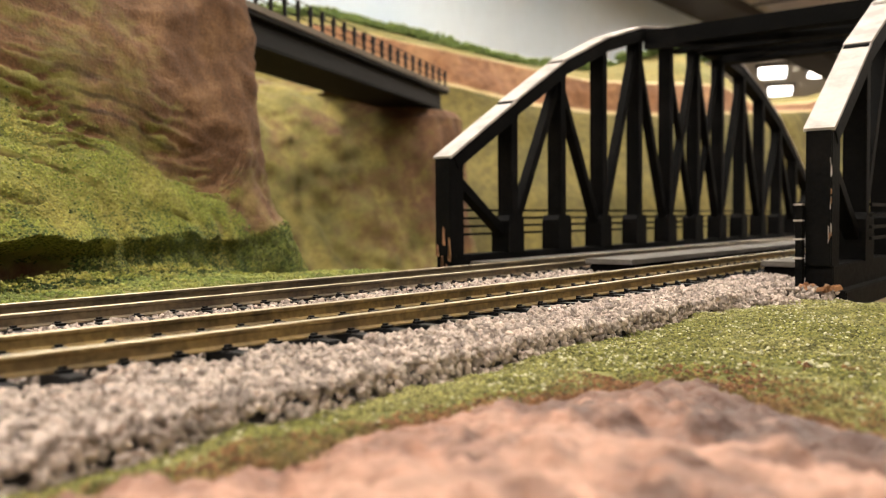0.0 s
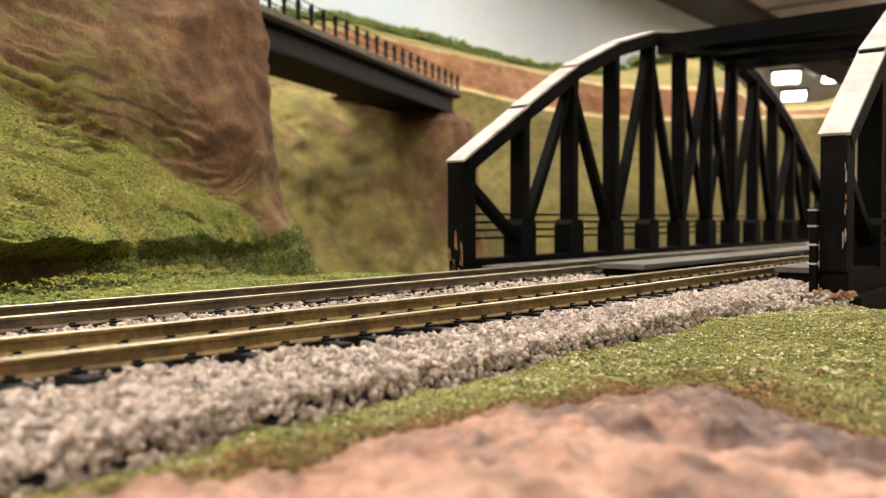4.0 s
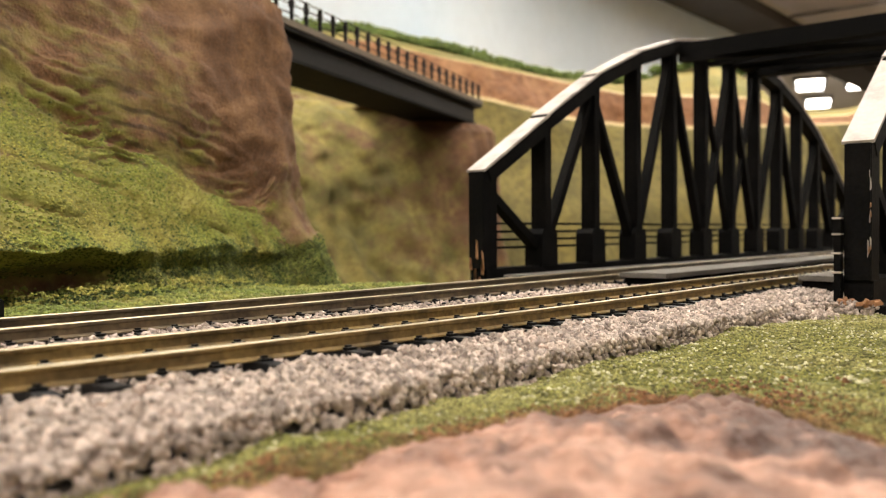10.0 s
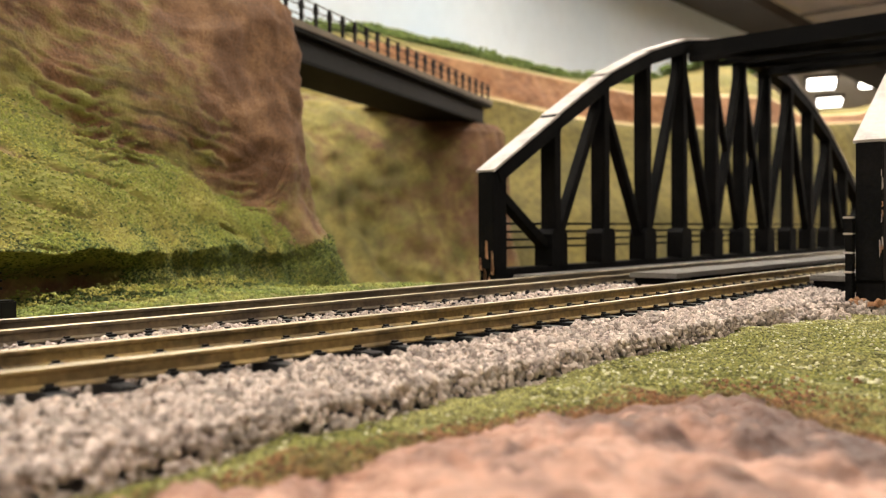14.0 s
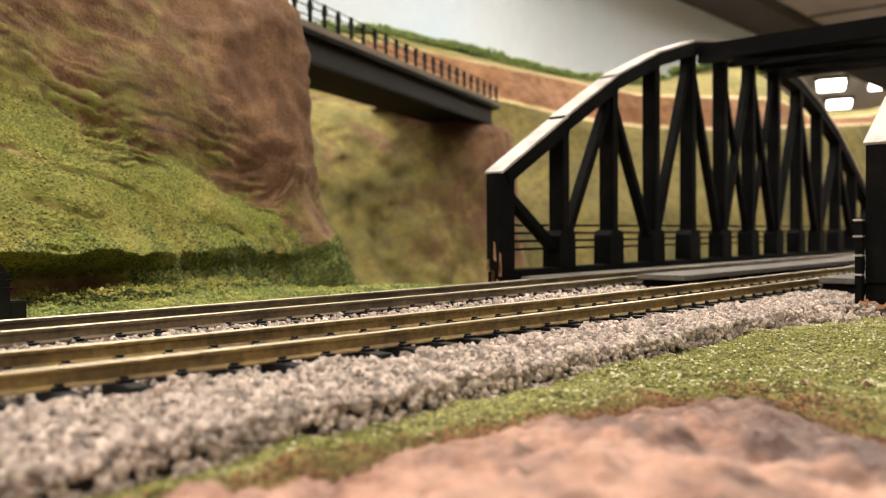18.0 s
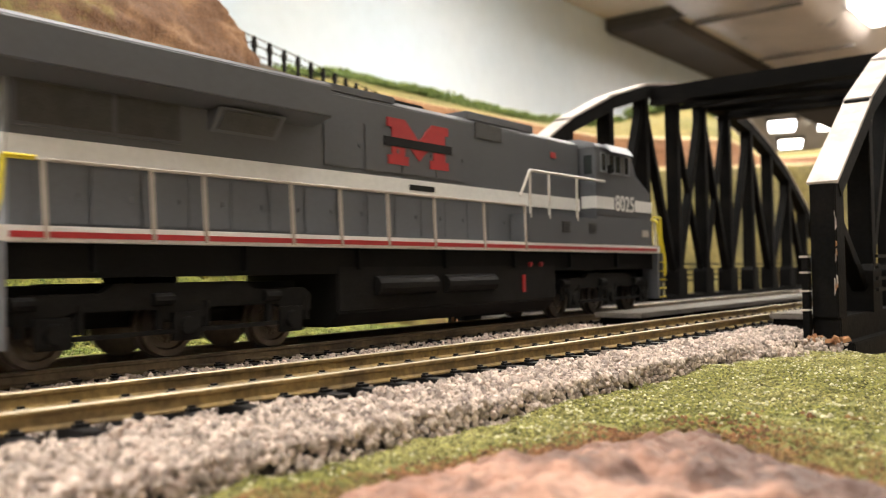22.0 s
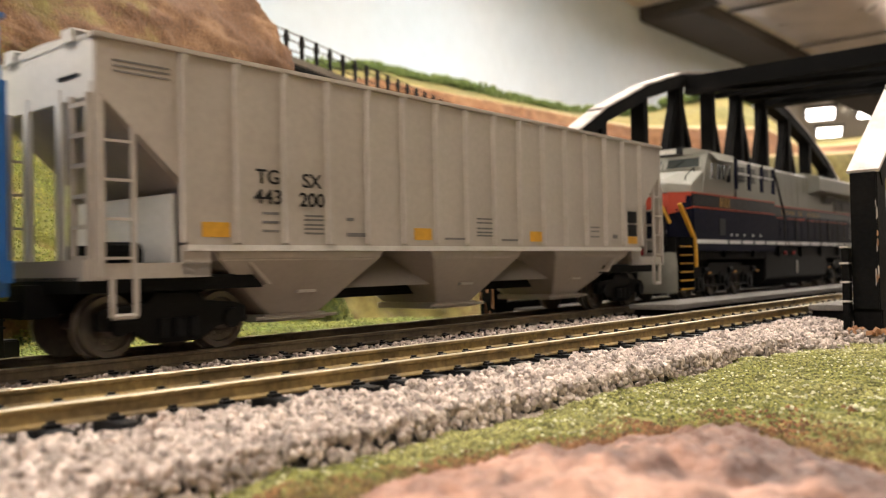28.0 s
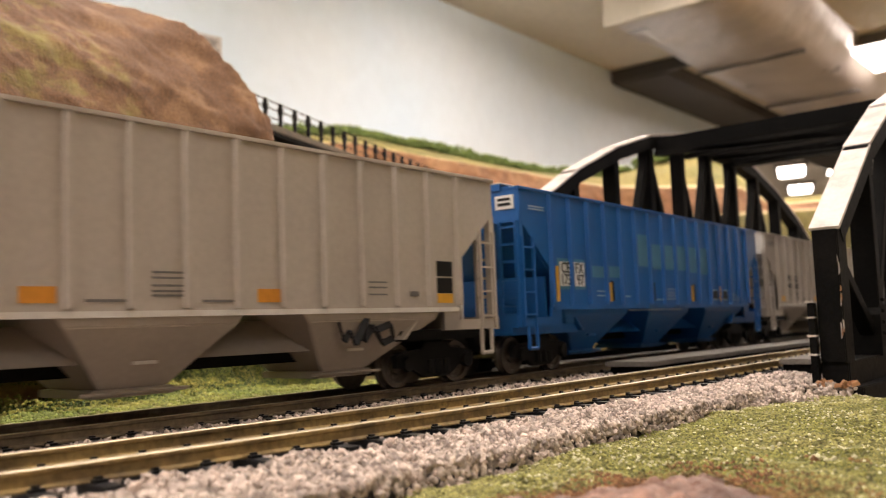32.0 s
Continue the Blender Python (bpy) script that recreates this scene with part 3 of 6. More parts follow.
def make_far_hills():
    rows = []
    for i in range(170):
        a = 62 - 56 * i / 169
        r0 = table(FAR_FOOT, a)
        lo, hi, top = far_height(LOW_RIM, a, r0 + 110), far_height(HIGH_RIM, a, r0 + 150), far_height(RIDGE, a, r0 + 420)
        prof = [(-70, -60), (-10, -40), (30, lo * 0.25), (70, lo * 0.62), (110, lo), (128, lo + 4), (138, lo + (hi - lo) * 0.45), (150, hi), (168, hi + 4), (230, hi + (top - hi) * 0.35), (330, hi + (top - hi) * 0.68), (420, top), (520, top - 8)]
        row = []
        for j in range(66):
            o, z = profile(prof, j / 65)
            c, s = math.cos(math.radians(a)), math.sin(math.radians(a))
            x, y = (r0 + o) * c, (r0 + o) * s - 100
            o2 = 14 * fbm(x, y, z, 110) + 5 * fbm(x, y, z, 35)
            row.append((x + c * o2, min(y + s * o2, 1030), z + 0.12 * o2))
        rows.append(row)
    for nm, a, b, mt, lab in (("far_slope", 0, 22, m_far_slope, "straw-green grass slope of the far hills"), ("far_ledge", 22, 28, m_ledge, "cream sandy ledge on the far hills"), ("far_cliff", 28, 38, m_band, "brown rock band across the far hills"), ("far_rim", 38, 44, m_ledge, "cream rim above the brown rock band"), ("far_field", 44, 65, m_straw, "straw-green field on top of the far hills")):
        ob = part(nm, Geo().sheet([r[a:b + 1] for r in rows]), mt, smooth=True)
        tagged(ob, lab, "hills", kind="structure")
    rnd = random.Random(4)
    group = "bushes along the far ridge"
    for k in range(30):
        a = 50 - 17 * k / 23 if k < 24 else 31 - 1.9 * (k - 24)
        a += rnd.uniform(-0.3, 0.3)
        r = table(FAR_FOOT, a) + rnd.uniform(360, 425)
        x, y = r * math.cos(math.radians(a)), min(r * math.sin(math.radians(a)) - 100, 985)
        b = Geo()
        size = rnd.uniform(0.55, 1.2)
        for _ in range(300):
            t, rr, h = rnd.uniform(0, math.tau), 26 * math.sqrt(rnd.random()), rnd.random()
            crumbs(b, math.cos(t) * rr * 1.5, math.sin(t) * rr, ((17 - 0.4 * rr) * h + 1) * size, rnd.uniform(1.6, 3.6), rnd)
        ob = part("bush", b, m_bush, fix=False, smooth=True, at=(x, y, far_height(RIDGE, a, r) - 5))
        tagged(ob, "low leafy green bush on the far ridge", "bush", group)


make_far_hills()


def make_abutment():
    """The canyon's far side: a grassy slope that turns into a brown rock bluff under the end of the viaduct."""
    foot = [(250, 520), (330, 425), (410, 380), (480, 350), (535, 330), (570, 322), (592, 328), (606, 352), (626, 430), (650, 540)]
    slope = [(-40, -60), (-24, -34), (-8, -8), (6, 20), (20, 48), (36, 74), (52, 94), (75, 114), (110, 130), (160, 142)]
    bluff = [(-16, -60), (-9, -30), (-3, 0), (1, 28), (4, 56), (6, 80), (9, 96), (16, 103), (50, 111), (110, 119)]
    g, cover, rows = Geo(), [], []
    for i in range(150):
        s = i / 149
        q, nrm = along(foot, s)
        k = smooth(0.3, 0.52, s)
        row = []
        for j in range(80):
            t = j / 79
            a, b = profile(slope, t), profile(bluff, t)
            o, z = a[0] + (b[0] - a[0]) * k, a[1] + (b[1] - a[1]) * k
            x, y = q.x + nrm.x * o, q.y + nrm.y * o
            gully = 16 * fbm(x, 0, z * 0.3, 40) + 9 * abs(fbm(x, y, z * 0.5, 24))
            o2 = (gully + 1.5 * fbm(x, y, z, 9)) * (1 - 0.55 * k) * (1 - smooth(0.95, 1.0, t))
            row.append((x + nrm.x * o2, y + nrm.y * o2, z + 2 * fbm(x, y, 0, 30) * (1 - k)))
            bare = k * smooth(-45, 25, z) + 0.5 * smooth(0.2, 0.3, s) * (1 - k) * smooth(0.1, 0.5, fbm(x, y, z, 40))
            cover.append(0.72 - 0.55 * bare + 0.3 * fbm(x, y, z, 24))
        rows.append(row)
    ob = part("canyon_slope", g.sheet(rows), m_far_hill, smooth=True)
    tagged(ob, "canyon side of straw-green slope and brown rock under the viaduct", "canyon slope", kind="structure")
    set_cover(ob, cover)


make_abutment()


# ---- room ----
def make_room():
    wall = part("wall_north", Geo().box(-3000, 3000, 1040, 1070, -1200, 720), m_sky)
    tagged(wall, "backdrop wall painted with a pale overcast sky", "wall", kind="structure")
    part_ob = part("ceiling", Geo().box(-3000, 9000, -3000, 3200, 720, 760), m_ceiling)
    tagged(part_ob, "plain beige ceiling", "ceiling", kind="structure")
    fl = part("floor", Geo().box(-3000, 9000, -3000, 3200, -1260, -1200), m_floor)
    tagged(fl, "dull brown floor of the layout room", "floor", kind="structure")
    for nm, b in (("wall_south", (-3000, 9000, -3060, -3000)), ("wall_east", (9000, 9060, -3060, 3200)), ("wall_west", (-3060, -3000, -3060, 3200)), ("wall_back", (3000, 9000, 3200, 3260))):
        w = part(nm, Geo().box(b[0], b[1], b[2], b[3], -1200, 720), m_ceiling)
        tagged(w, "plain beige wall of the layout room", "wall", kind="structure")


make_room()


def ceiling_light(x, y, z, turn, w, ln, power, side=0.0):
    ob = thing("ceiling_light", "lit fluorescent ceiling light with white diffuser", "ceiling light", (x, y, z), "ceiling lights")
    ob.rotation_euler = (0, 0, turn)
    part("frame", Geo().box(-w / 2 - 12, w / 2 + 12, -ln / 2 - 12, ln / 2 + 12, 14, 40), m_plank, ob)
    part("diffuser", Geo().box(-w / 2, w / 2, -ln / 2, ln / 2, 0, 15), m_tube, ob, bevel=4)
    la = bpy.data.lights.new("ceiling_light_glow", "AREA")
    la.shape, la.size, la.size_y, la.energy, la.color = "RECTANGLE", w * MM, ln * MM, power, (1.0, 0.9, 0.79)
    lo = new("ceiling_light_glow", la)
    lo.location = Vector((x, y, z - 6)) * MM
    lo.rotation_euler = (0, 0, turn)
    # Added fill lamp without a fixture, aimed sideways to brighten the backdrop wall.
    if side:
        ls = bpy.data.lights.new("added_side_fill", "AREA")
        ls.shape, ls.size, ls.size_y, ls.energy, ls.color = "RECTANGLE", w * MM, 0.05, side, (1.0, 0.9, 0.79)
        so = new("added_side_fill", ls)
        so.location = Vector((x, y + ln / 2 + 14, z)) * MM
        so.rotation_euler = (math.radians(80), 0, 0)


# The one at x=2500 is an unseen extra, added to brighten the backdrop's right.
for lx, ly, pw in ((-480, 90, 0.8), (380, 220, 0.95), (1300, 150, 1.3), (-1500, 200, 1.0), (2500, 90, 2.8), (-500, -1500, 0.3)):
    ceiling_light(lx, ly, 678, 0.0, 240, 1000, LAMP_POWER * pw, 1.3 if lx > 2000 else 0.45 if lx > 1000 else 0.3)
# Two unseen lights, added only to brighten the far ceiling and the duct.
for lx, ly in ((5600, -1700), (7600, -1500)):
    ceiling_light(lx, ly, 678, 0.0, 240, 1000, 30)
for lx, ly in ((4300, 1215), (4960, 1375), (4420, 1015)):
    ceiling_light(lx, ly, 690, 0.3, 270, 120, 2.5)


def make_duct():
    duct = thing("air_duct", "crinkled foil-wrapped air duct under the ceiling", "air duct", (0, 0, 640))
    g, rows = Geo(), []
    prof = [(425, 78), (440, 55), (468, 22), (490, 4), (515, -2), (600, -4), (700, 0), (742, 0), (754, 12), (754, 70)]
    for k in range(60):
        x = 1640 + k * 60
        rows.append([(x, y + 6 * fbm(x, y, z, 90), z + (5 * fbm(x, y, z, 70) if z < 60 else 0)) for y, z in prof])
    part("foil_wrap", g.sheet(rows), m_foil, duct, "silvery foil insulation", smooth=True)
    part("end_plate", Geo().box(1625, 1642, 440, 760, 0, 70), m_ceiling, duct)
    for k in range(6):
        part("strap", Geo().box(2100 + k * 500, 2112 + k * 500, 490, 756, -9, -3), m_plank, duct)
    val = thing("valance", "black lighting valance above the backdrop", "valance", (0, 0, 690))
    part("board", Geo().box(2190, 5000, 875, 1036, -10, 28), m_dark, val)
    part("beam", Geo().box(2175, 2190, 800, 1036, -6, 28), m_dark, val)
    sign = thing("wall_sign", "small white sign board with faded writing on the backdrop", "sign", (815, 1038, 480))
    part("board", Geo().prism([(-24, -17), (24, -22), (24, 17), (-24, 14)], -4, 0), m_top, sign)
    for z, a, b in ((8, -18, 16), (1, -18, 12), (-7, -18, 18)):
        part("writing_bar", Geo().box(a, b, -4.6, -4, z - 1.6, z + 1.6), m_plank, sign, "grey bar of faded writing")


make_duct()


def make_post():
    post = thing("relay_cabinet", "small black ribbed trackside cabinet with a rounded top", "cabinet", (72.6, 88.2, -4.8))
    part("body", Geo().prism([(-4, 0), (4, 0), (4, 11), (2.5, 13.6), (0, 14.6), (-2.5, 13.6), (-4, 11)], -3, 3), m_tie, post, bevel=0.3)
    for z in (8.4, 10.0, 11.6):
        part("rib", Geo().box(-4.2, 4.2, -3.3, 3.3, z, z + 0.5), m_tie, post)
    part("side_box", Geo().box(4, 7.5, -2.4, 2.4, 0, 6), m_tie, post, bevel=0.3)


make_post()


# ---- track ----
RAIL = [(-1.1, -2.54), (1.1, -2.54), (1.1, -2.3), (0.45, -1.95), (0.4, -0.85), (0.66, -0.6), (0.66, -0.12), (0.52, 0.0), (-0.52, 0.0), (-0.66, -0.12), (-0.66, -0.6), (-0.4, -0.85), (-0.45, -1.95), (-1.1, -2.3)]
XS = [-2600, -1500, -800] + list(range(-400, 0, 40)) + list(range(0, 230, 8)) + list(range(240, 900, 60)) + [1300, 2000, 3000]
PITCH, FIRST = 7.33, 112.2


def rail(parent, fy, off, side):
    g = Geo()
    n = len(RAIL)
    for x in XS:
        g.v.extend((x, fy(x) + off + u, z) for u, z in RAIL)
    for k in range(len(XS) - 1):
        for i in range(n):
            j = (i + 1) % n
            g.f.append((k * n + i, k * n + j, (k + 1) * n + j, (k + 1) * n + i))
            g.m.append(1 if 6 <= i <= 8 else 0)
    part("rail", g, [side, m_rail_top], parent, "steel rail with brassy brown sides and shiny head")


def make_track(name, fy, label):
    tr = tagged(new(name), label, "railway track", "model railway tracks", "structure")
    for off in (-9.0, 9.0):
        rail(tr, fy, off, m_rail if fy is near_y else m_rail_far)
    tie = Geo().box(-1.35, 1.35, -15, 15, -4.4, -2.56).mesh("tie", m_tie, bevel=0.15)
    plate = Geo()
    for s in (-1, 1):
        for e in (-1, 1):
            y = s * 9.0 + e * 1.6
            plate.box(-0.9, 0.9, y - 0.55, y + 0.55, -2.6, -2.15)
            plate.box(-0.45, 0.45, y - 0.4 * e - 0.3, y - 0.4 * e + 0.3, -2.2, -1.85)
    plate = plate.mesh("spikes", m_tie)
    rest = Geo()
    for k in range(-60, 120):
        x = FIRST + k * PITCH
        if 10 < x < 620:
            t = part("tie", tie, m_tie, tr, at=(x, fy(x), 0))
            t.rotation_euler = (0, 0, (fy(x + 5) - fy(x - 5)) / 10)
            if 20 < x < 420:
                p = part("spikes", plate, m_tie, t)
        else:
            rest.box(x - 1.35, x + 1.35, fy(x) - 15, fy(x) + 15, -4.4, -2.56)
    tagged(part("far_ties", rest, m_tie, tr), kind="stuff")
    return tr


make_track("near_track", near_y, "straight model track with brassy rails on black ties")
make_track("far_track", far_y, "model track behind with worn rails on black ties")

def stone_mesh(seed):
    rnd = random.Random(seed)
    vs = []
    for z, n, r in ((-0.45, 4, 0.62), (0.12, 5, 0.95), (0.62, 3, 0.45)):
        a0 = rnd.uniform(0, math.tau)
        for i in range(n):
            a = a0 + math.tau * i / n + rnd.uniform(-0.25, 0.25)
            k = r * rnd.uniform(0.8, 1.2)
            vs.append((math.cos(a) * k * 1.15, math.sin(a) * k * 0.9, z * rnd.uniform(0.8, 1.2)))
    bm = bmesh.new()
    for v in vs:
        bm.verts.new(v)
    bmesh.ops.convex_hull(bm, input=bm.verts)
    bm.verts.ensure_lookup_table()
    bm.verts.index_update()
    used = [v for v in bm.verts if v.link_faces]
    idx = {v.index: k for k, v in enumerate(used)}
    out = ([tuple(v.co) for v in used], [tuple(idx[v.index] for v in f.verts) for f in bm.faces])
    bm.free()
    return out


STONES = [stone_mesh(s) for s in range(9)]


def shoulder_z(x, y):
    """The height of the ballast beside and between the tracks."""
    d = near_y(x) - y
    if d > 14:
        u = (d - 14) / (near_y(x) - 14 - ballast_edge(x))
        return -3.9 + 0.6 * smooth(0, 0.15, u) - 1.3 * smooth(0.3, 0.85, u) - 3.8 * smooth(0.93, 1.0, u)
    e = y - far_y(x)
    if e > 14:
        return -3.0 - 1.8 * min(1.0, (e - 14) / 9)
    return -3.3


def make_ballast():
    bed = Geo()
    rows = []
    for x in range(-400, 268, 6):
        a, b = near_y(x), far_y(x)
        w = a - 14 - ballast_edge(x)
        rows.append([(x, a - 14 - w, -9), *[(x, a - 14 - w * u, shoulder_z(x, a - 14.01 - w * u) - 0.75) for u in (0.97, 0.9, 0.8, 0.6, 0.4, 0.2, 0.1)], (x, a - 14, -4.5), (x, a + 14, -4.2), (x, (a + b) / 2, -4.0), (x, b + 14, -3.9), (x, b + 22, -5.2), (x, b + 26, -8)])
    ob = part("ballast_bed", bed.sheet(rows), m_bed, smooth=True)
    tagged(ob, "ballast bed under the tracks, darkened as shade between the stones", "ballast", kind="structure")
    rnd = random.Random(11)
    g = Geo()
    near = []

    def put(x, y, z, r):
        vs, fs = STONES[rnd.randrange(len(STONES))]
        q = Euler((rnd.uniform(0, 6.3), rnd.uniform(0, 6.3), rnd.uniform(0, 6.3))).to_matrix()
        g.add([tuple(q @ Vector(v) * r + Vector((x, y, z))) for v in vs], fs)

    for _ in range(24000):
        x = 15 + 250 * rnd.random() ** 1.25
        y = near_y(x) - 15.6 - (near_y(x) - 15.6 - ballast_edge(x)) * rnd.random() ** 0.9
        r = rnd.uniform(0.5, 0.78) if rnd.random() < 0.85 else rnd.uniform(0.78, 1.02)
        z = shoulder_z(x, y) + rnd.uniform(-0.75, 0.7) + 0.9 * fbm(x, y, 2, 7)
        if 100 < x < 160 and -26 < y - near_y(x) < -15.8 and len(near) < 300 and rnd.random() < 0.5:
            near.append((x, y, z, r))
        else:
            put(x, y, z, r)
    for _ in range(1500):
        x = rnd.uniform(205, 240)
        k = (x - 205) / 35
        y = rnd.uniform(-29 - 17 * k, -16)
        put(x, y, -5.4 + 1.2 * k + 1.2 * fbm(x, y, 2, 7) + rnd.uniform(-0.7, 0.7) - 2.5 * max(0.0, (-24 - 17 * k - y) / 5), rnd.uniform(0.5, 1.0))
    for _ in range(5200):
        x = 15 + 235 * rnd.random() ** 1.2
        a, b = near_y(x) + 10.6, far_y(x) - 10.6
        y = rnd.uniform(a, b)
        put(x, y, -3.2 + rnd.uniform(-0.5, 0.5), rnd.uniform(0.5, 1.0))
    for fy, cnt in ((near_y, 1300), (far_y, 900)):
        for _ in range(cnt):
            x = 20 + 230 * rnd.random()
            k = round((x - FIRST) / PITCH - 0.5) + 0.5
            x = FIRST + k * PITCH + rnd.uniform(-1.6, 1.6)
            put(x, fy(x) + rnd.uniform(-7.5, 7.5), -3.7 + rnd.uniform(-0.4, 0.3), rnd.uniform(0.5, 0.9))
    for _ in range(900):
        x = rnd.uniform(20, 250)
        put(x, far_y(x) + rnd.uniform(11, 24), -4.4 + rnd.uniform(-0.4, 0.4), rnd.uniform(0.6, 1.0))
    ob = part("ballast", g, m_stone, fix=False)
    tagged(ob, "loose grey-pink stone ballast along the tracks", "ballast", kind="stuff")
    shoulder = tagged(new("ballast_shoulder"), "bank of grey-pink ballast stones beside the rails", "ballast", kind="structure")
    mesh = []
    for vs, fs in STONES:
        mesh.append(Geo().add(vs, fs).mesh("stone", m_stone))
    for x, y, z, r in near:
        o = part("stone", mesh[rnd.randrange(9)], m_stone, shoulder, at=(x, y, z))
        o.rotation_euler = (rnd.uniform(0, 6.3), rnd.uniform(0, 6.3), rnd.uniform(0, 6.3))
        o.scale = (r, r, r)


# ---- truss bridge ----
NODE0, STEP = 240.5, 36.6
ARCH = [37, 58, 78, 93, 104, 110, 111, 110, 104, 93, 78, 58, 37]

NEAR_ARCH = [38.3, 64, 83, 96, 105, 110, 111, 110, 105, 96, 83, 64, 38.3]


def node(n):
    return NODE0 + STEP * n


def make_truss(bridge, y0, y1, rails_at, arch):
    yc, th = (y0 + y1) / 2, y1 - y0
    tr = part("truss", Geo().box(node(0) - 3, node(12) + 3, y0, y1, -6, 1.8), m_black, bridge, bevel=0.3)
    for n in range(12):
        p, q = (node(n), yc, arch[n]), (node(n + 1), yc, arch[n + 1])
        part("top_chord", Geo().beam((p[0] - 1.0, yc, p[2] - 3), (q[0] + 1.0, yc, q[2] - 3), th, 6), m_black, tr, bevel=0.25)
        part("cover_strip", Geo().beam((p[0] - (4 if n == 0 else 0.4), yc, p[2] + 0.4 - (2.0 if n == 0 else 0.0)), (q[0] + 0.5, yc, q[2] + 0.4), th + 0.7, 0.9), m_top, tr, "worn whitish strip on the arch")
    for n in range(13):
        w = 8.0 if n in (0, 12) else 4.4
        part("post", Geo().box(node(n) - w / 2, node(n) + w / 2, y0 + 0.25, y1 - 0.25, 1.5, arch[n] - 4 + (2.4 if n in (0, 12) else 0)), m_black, tr, bevel=0.25)
        if 0 < n < 12:
            part("gusset", Geo().prism([(node(n) - 5.4, 1.6), (node(n) + 5.4, 1.6), (node(n) + 5.2, 13.5), (node(n) + 3.8, 15.5), (node(n) - 3.8, 15.5), (node(n) - 5.2, 13.5)], y0 - 0.4, y1 + 0.4), m_black, tr)
    for n in range(12):
        lo, hi = (n + 1, n) if n % 2 == 0 else (n, n + 1)
        p, q = Vector((node(hi), yc, arch[hi] - 7)), Vector((node(lo), yc, 6))
        part("diagonal", Geo().beam(p, q, 3.4, 4.0, up=(0, 1, 0)), m_black, tr, bevel=0.2)
    for n, lo, hi in ((5, 6, 5), (6, 6, 7)):
        p, q = Vector((node(hi), yc + 0.3, arch[hi] - 7)), Vector((node(lo), yc + 0.3, 6))
        part("counter_diagonal", Geo().beam(p, q, 2.6, 2.8, up=(0, 1, 0)), m_black, tr, bevel=0.2)
    for z in (8.5, 11.5, 14.5, 17.5):
        part("hand_rail", Geo().box(node(0) + 13, node(12), rails_at - 0.4, rails_at + 0.4, z - 0.45, z + 0.45), m_black, tr)
    return tr


def make_bridge():
    br = thing("truss_bridge", "black wooden arched truss bridge carrying two railway tracks", "bridge", (0, 0, 0))
    make_truss(br, 79.5, 86.5, 92, ARCH)
    make_truss(br, -42.7, -35.7, -48, NEAR_ARCH)
    part("deck", Geo().box(node(0) - 3.5, node(12) + 6, -46, 93, -10, -4.6), m_black, br, bevel=0.3)
    for nm, a, b, z in (("plank", 17, 33, 1.5), ("plank", -28, -17, 1.3), ("plank", 69, 78, -0.5)):
        part(nm, Geo().box(node(0) + 5 + (15 if a < 0 else 0), node(12), a, b, z - 1.6, z), m_plank, br, "pale grey walkway plank", bevel=0.2)
        for k in range(14):
            x = node(0) + 8 + k * 31 + (14 if a < 0 else 0)
            part("plank_block", Geo().box(x, x + 8, a + 0.5, b - 0.5, -5, z - 1.55), m_black, br)
    for n in range(4, 8):
        x = node(n) + (8 if n == 4 else 0)
        z = ARCH[n] - 2
        part("cross_beam", Geo().box(x - 3, x + 3, -36.5, 80.5, z - 5.5, z + 1.5), m_black, br, bevel=0.3)
        part("cross_flange", Geo().box(x - 4.5, x + 4.5, -36.2, 80, z - 6.6, z - 5.5), m_black, br)
    for n in range(4, 8, 2):
        z = ARCH[n] - 6
        part("bracing", Geo().beam((node(n), -36, z), (node(n + 1), 78, z), 2.6, 2.4), m_black, br)
        part("bracing", Geo().beam((node(n), 78, z - 3.2), (node(n + 1), -36, z - 2.6), 2.6, 2.4), m_black, br)
    ladder = part("ladder_post", Geo().box(233.8, 236.2, -36.0, -34.2, -7, 17.3), m_black, br, bevel=0.2)
    for z in (3.7, 8.6, 13.4, 17.5):
        part("step_iron", Geo().box(233.3, 235.8, -36.1, -33.8, z - 0.25, z + 0.25), m_top, ladder, "small pale step iron", bevel=0.12)
    rnd = random.Random(21)
    for k in range(11):
        x, z = node(0) - 4.06, rnd.uniform(5, 32)
        y = -42.3 + rnd.random() ** 3 * 1.2
        w, h = rnd.uniform(0.08, 0.22), rnd.uniform(0.4, 1.9)
        part("paint_chip", Geo().prism([(y - w, z - h * 0.6), (y + w, z - h), (y + w * 0.7, z + h), (y - w * 0.5, z + h * 0.7)], x - 0.05, x + 0.1, "x"), m_top if k % 3 else m_wood, br, "bare wood where paint has chipped")
    for k in range(12):
        x, y, r = rnd.uniform(231, 236), rnd.uniform(-46, -36), rnd.uniform(0.5, 1.1)
        chip = part("wood_chip", Geo().prism([(-r, -0.4), (r, -0.6), (r * 0.8, 0.5), (-r * 0.7, 0.6)], -0.5, 0.5), m_wood, None, at=(x, y, -4.4 + rnd.uniform(0, 1.2)))
        chip.rotation_euler = (rnd.uniform(-0.5, 0.5), rnd.uniform(-0.5, 0.5), rnd.uniform(0, 3))
        tagged(chip, "splintered orange wood chip at the bridge foot", "wood chip", "wood chips at the bridge foot")
    for k in range(10):
        y, z, h = rnd.uniform(80, 86), rnd.uniform(-5, 9), rnd.uniform(1.2, 3.6)
        part("splinter", Geo().prism([(y - 0.5, z - h), (y + 0.6, z - h * 0.8), (y + 0.3, z + h), (y - 0.2, z + h * 0.7)], node(0) - 4.3, node(0) - 3.9, "x"), m_wood, br, "bare splintered wood at the foot of the end post")
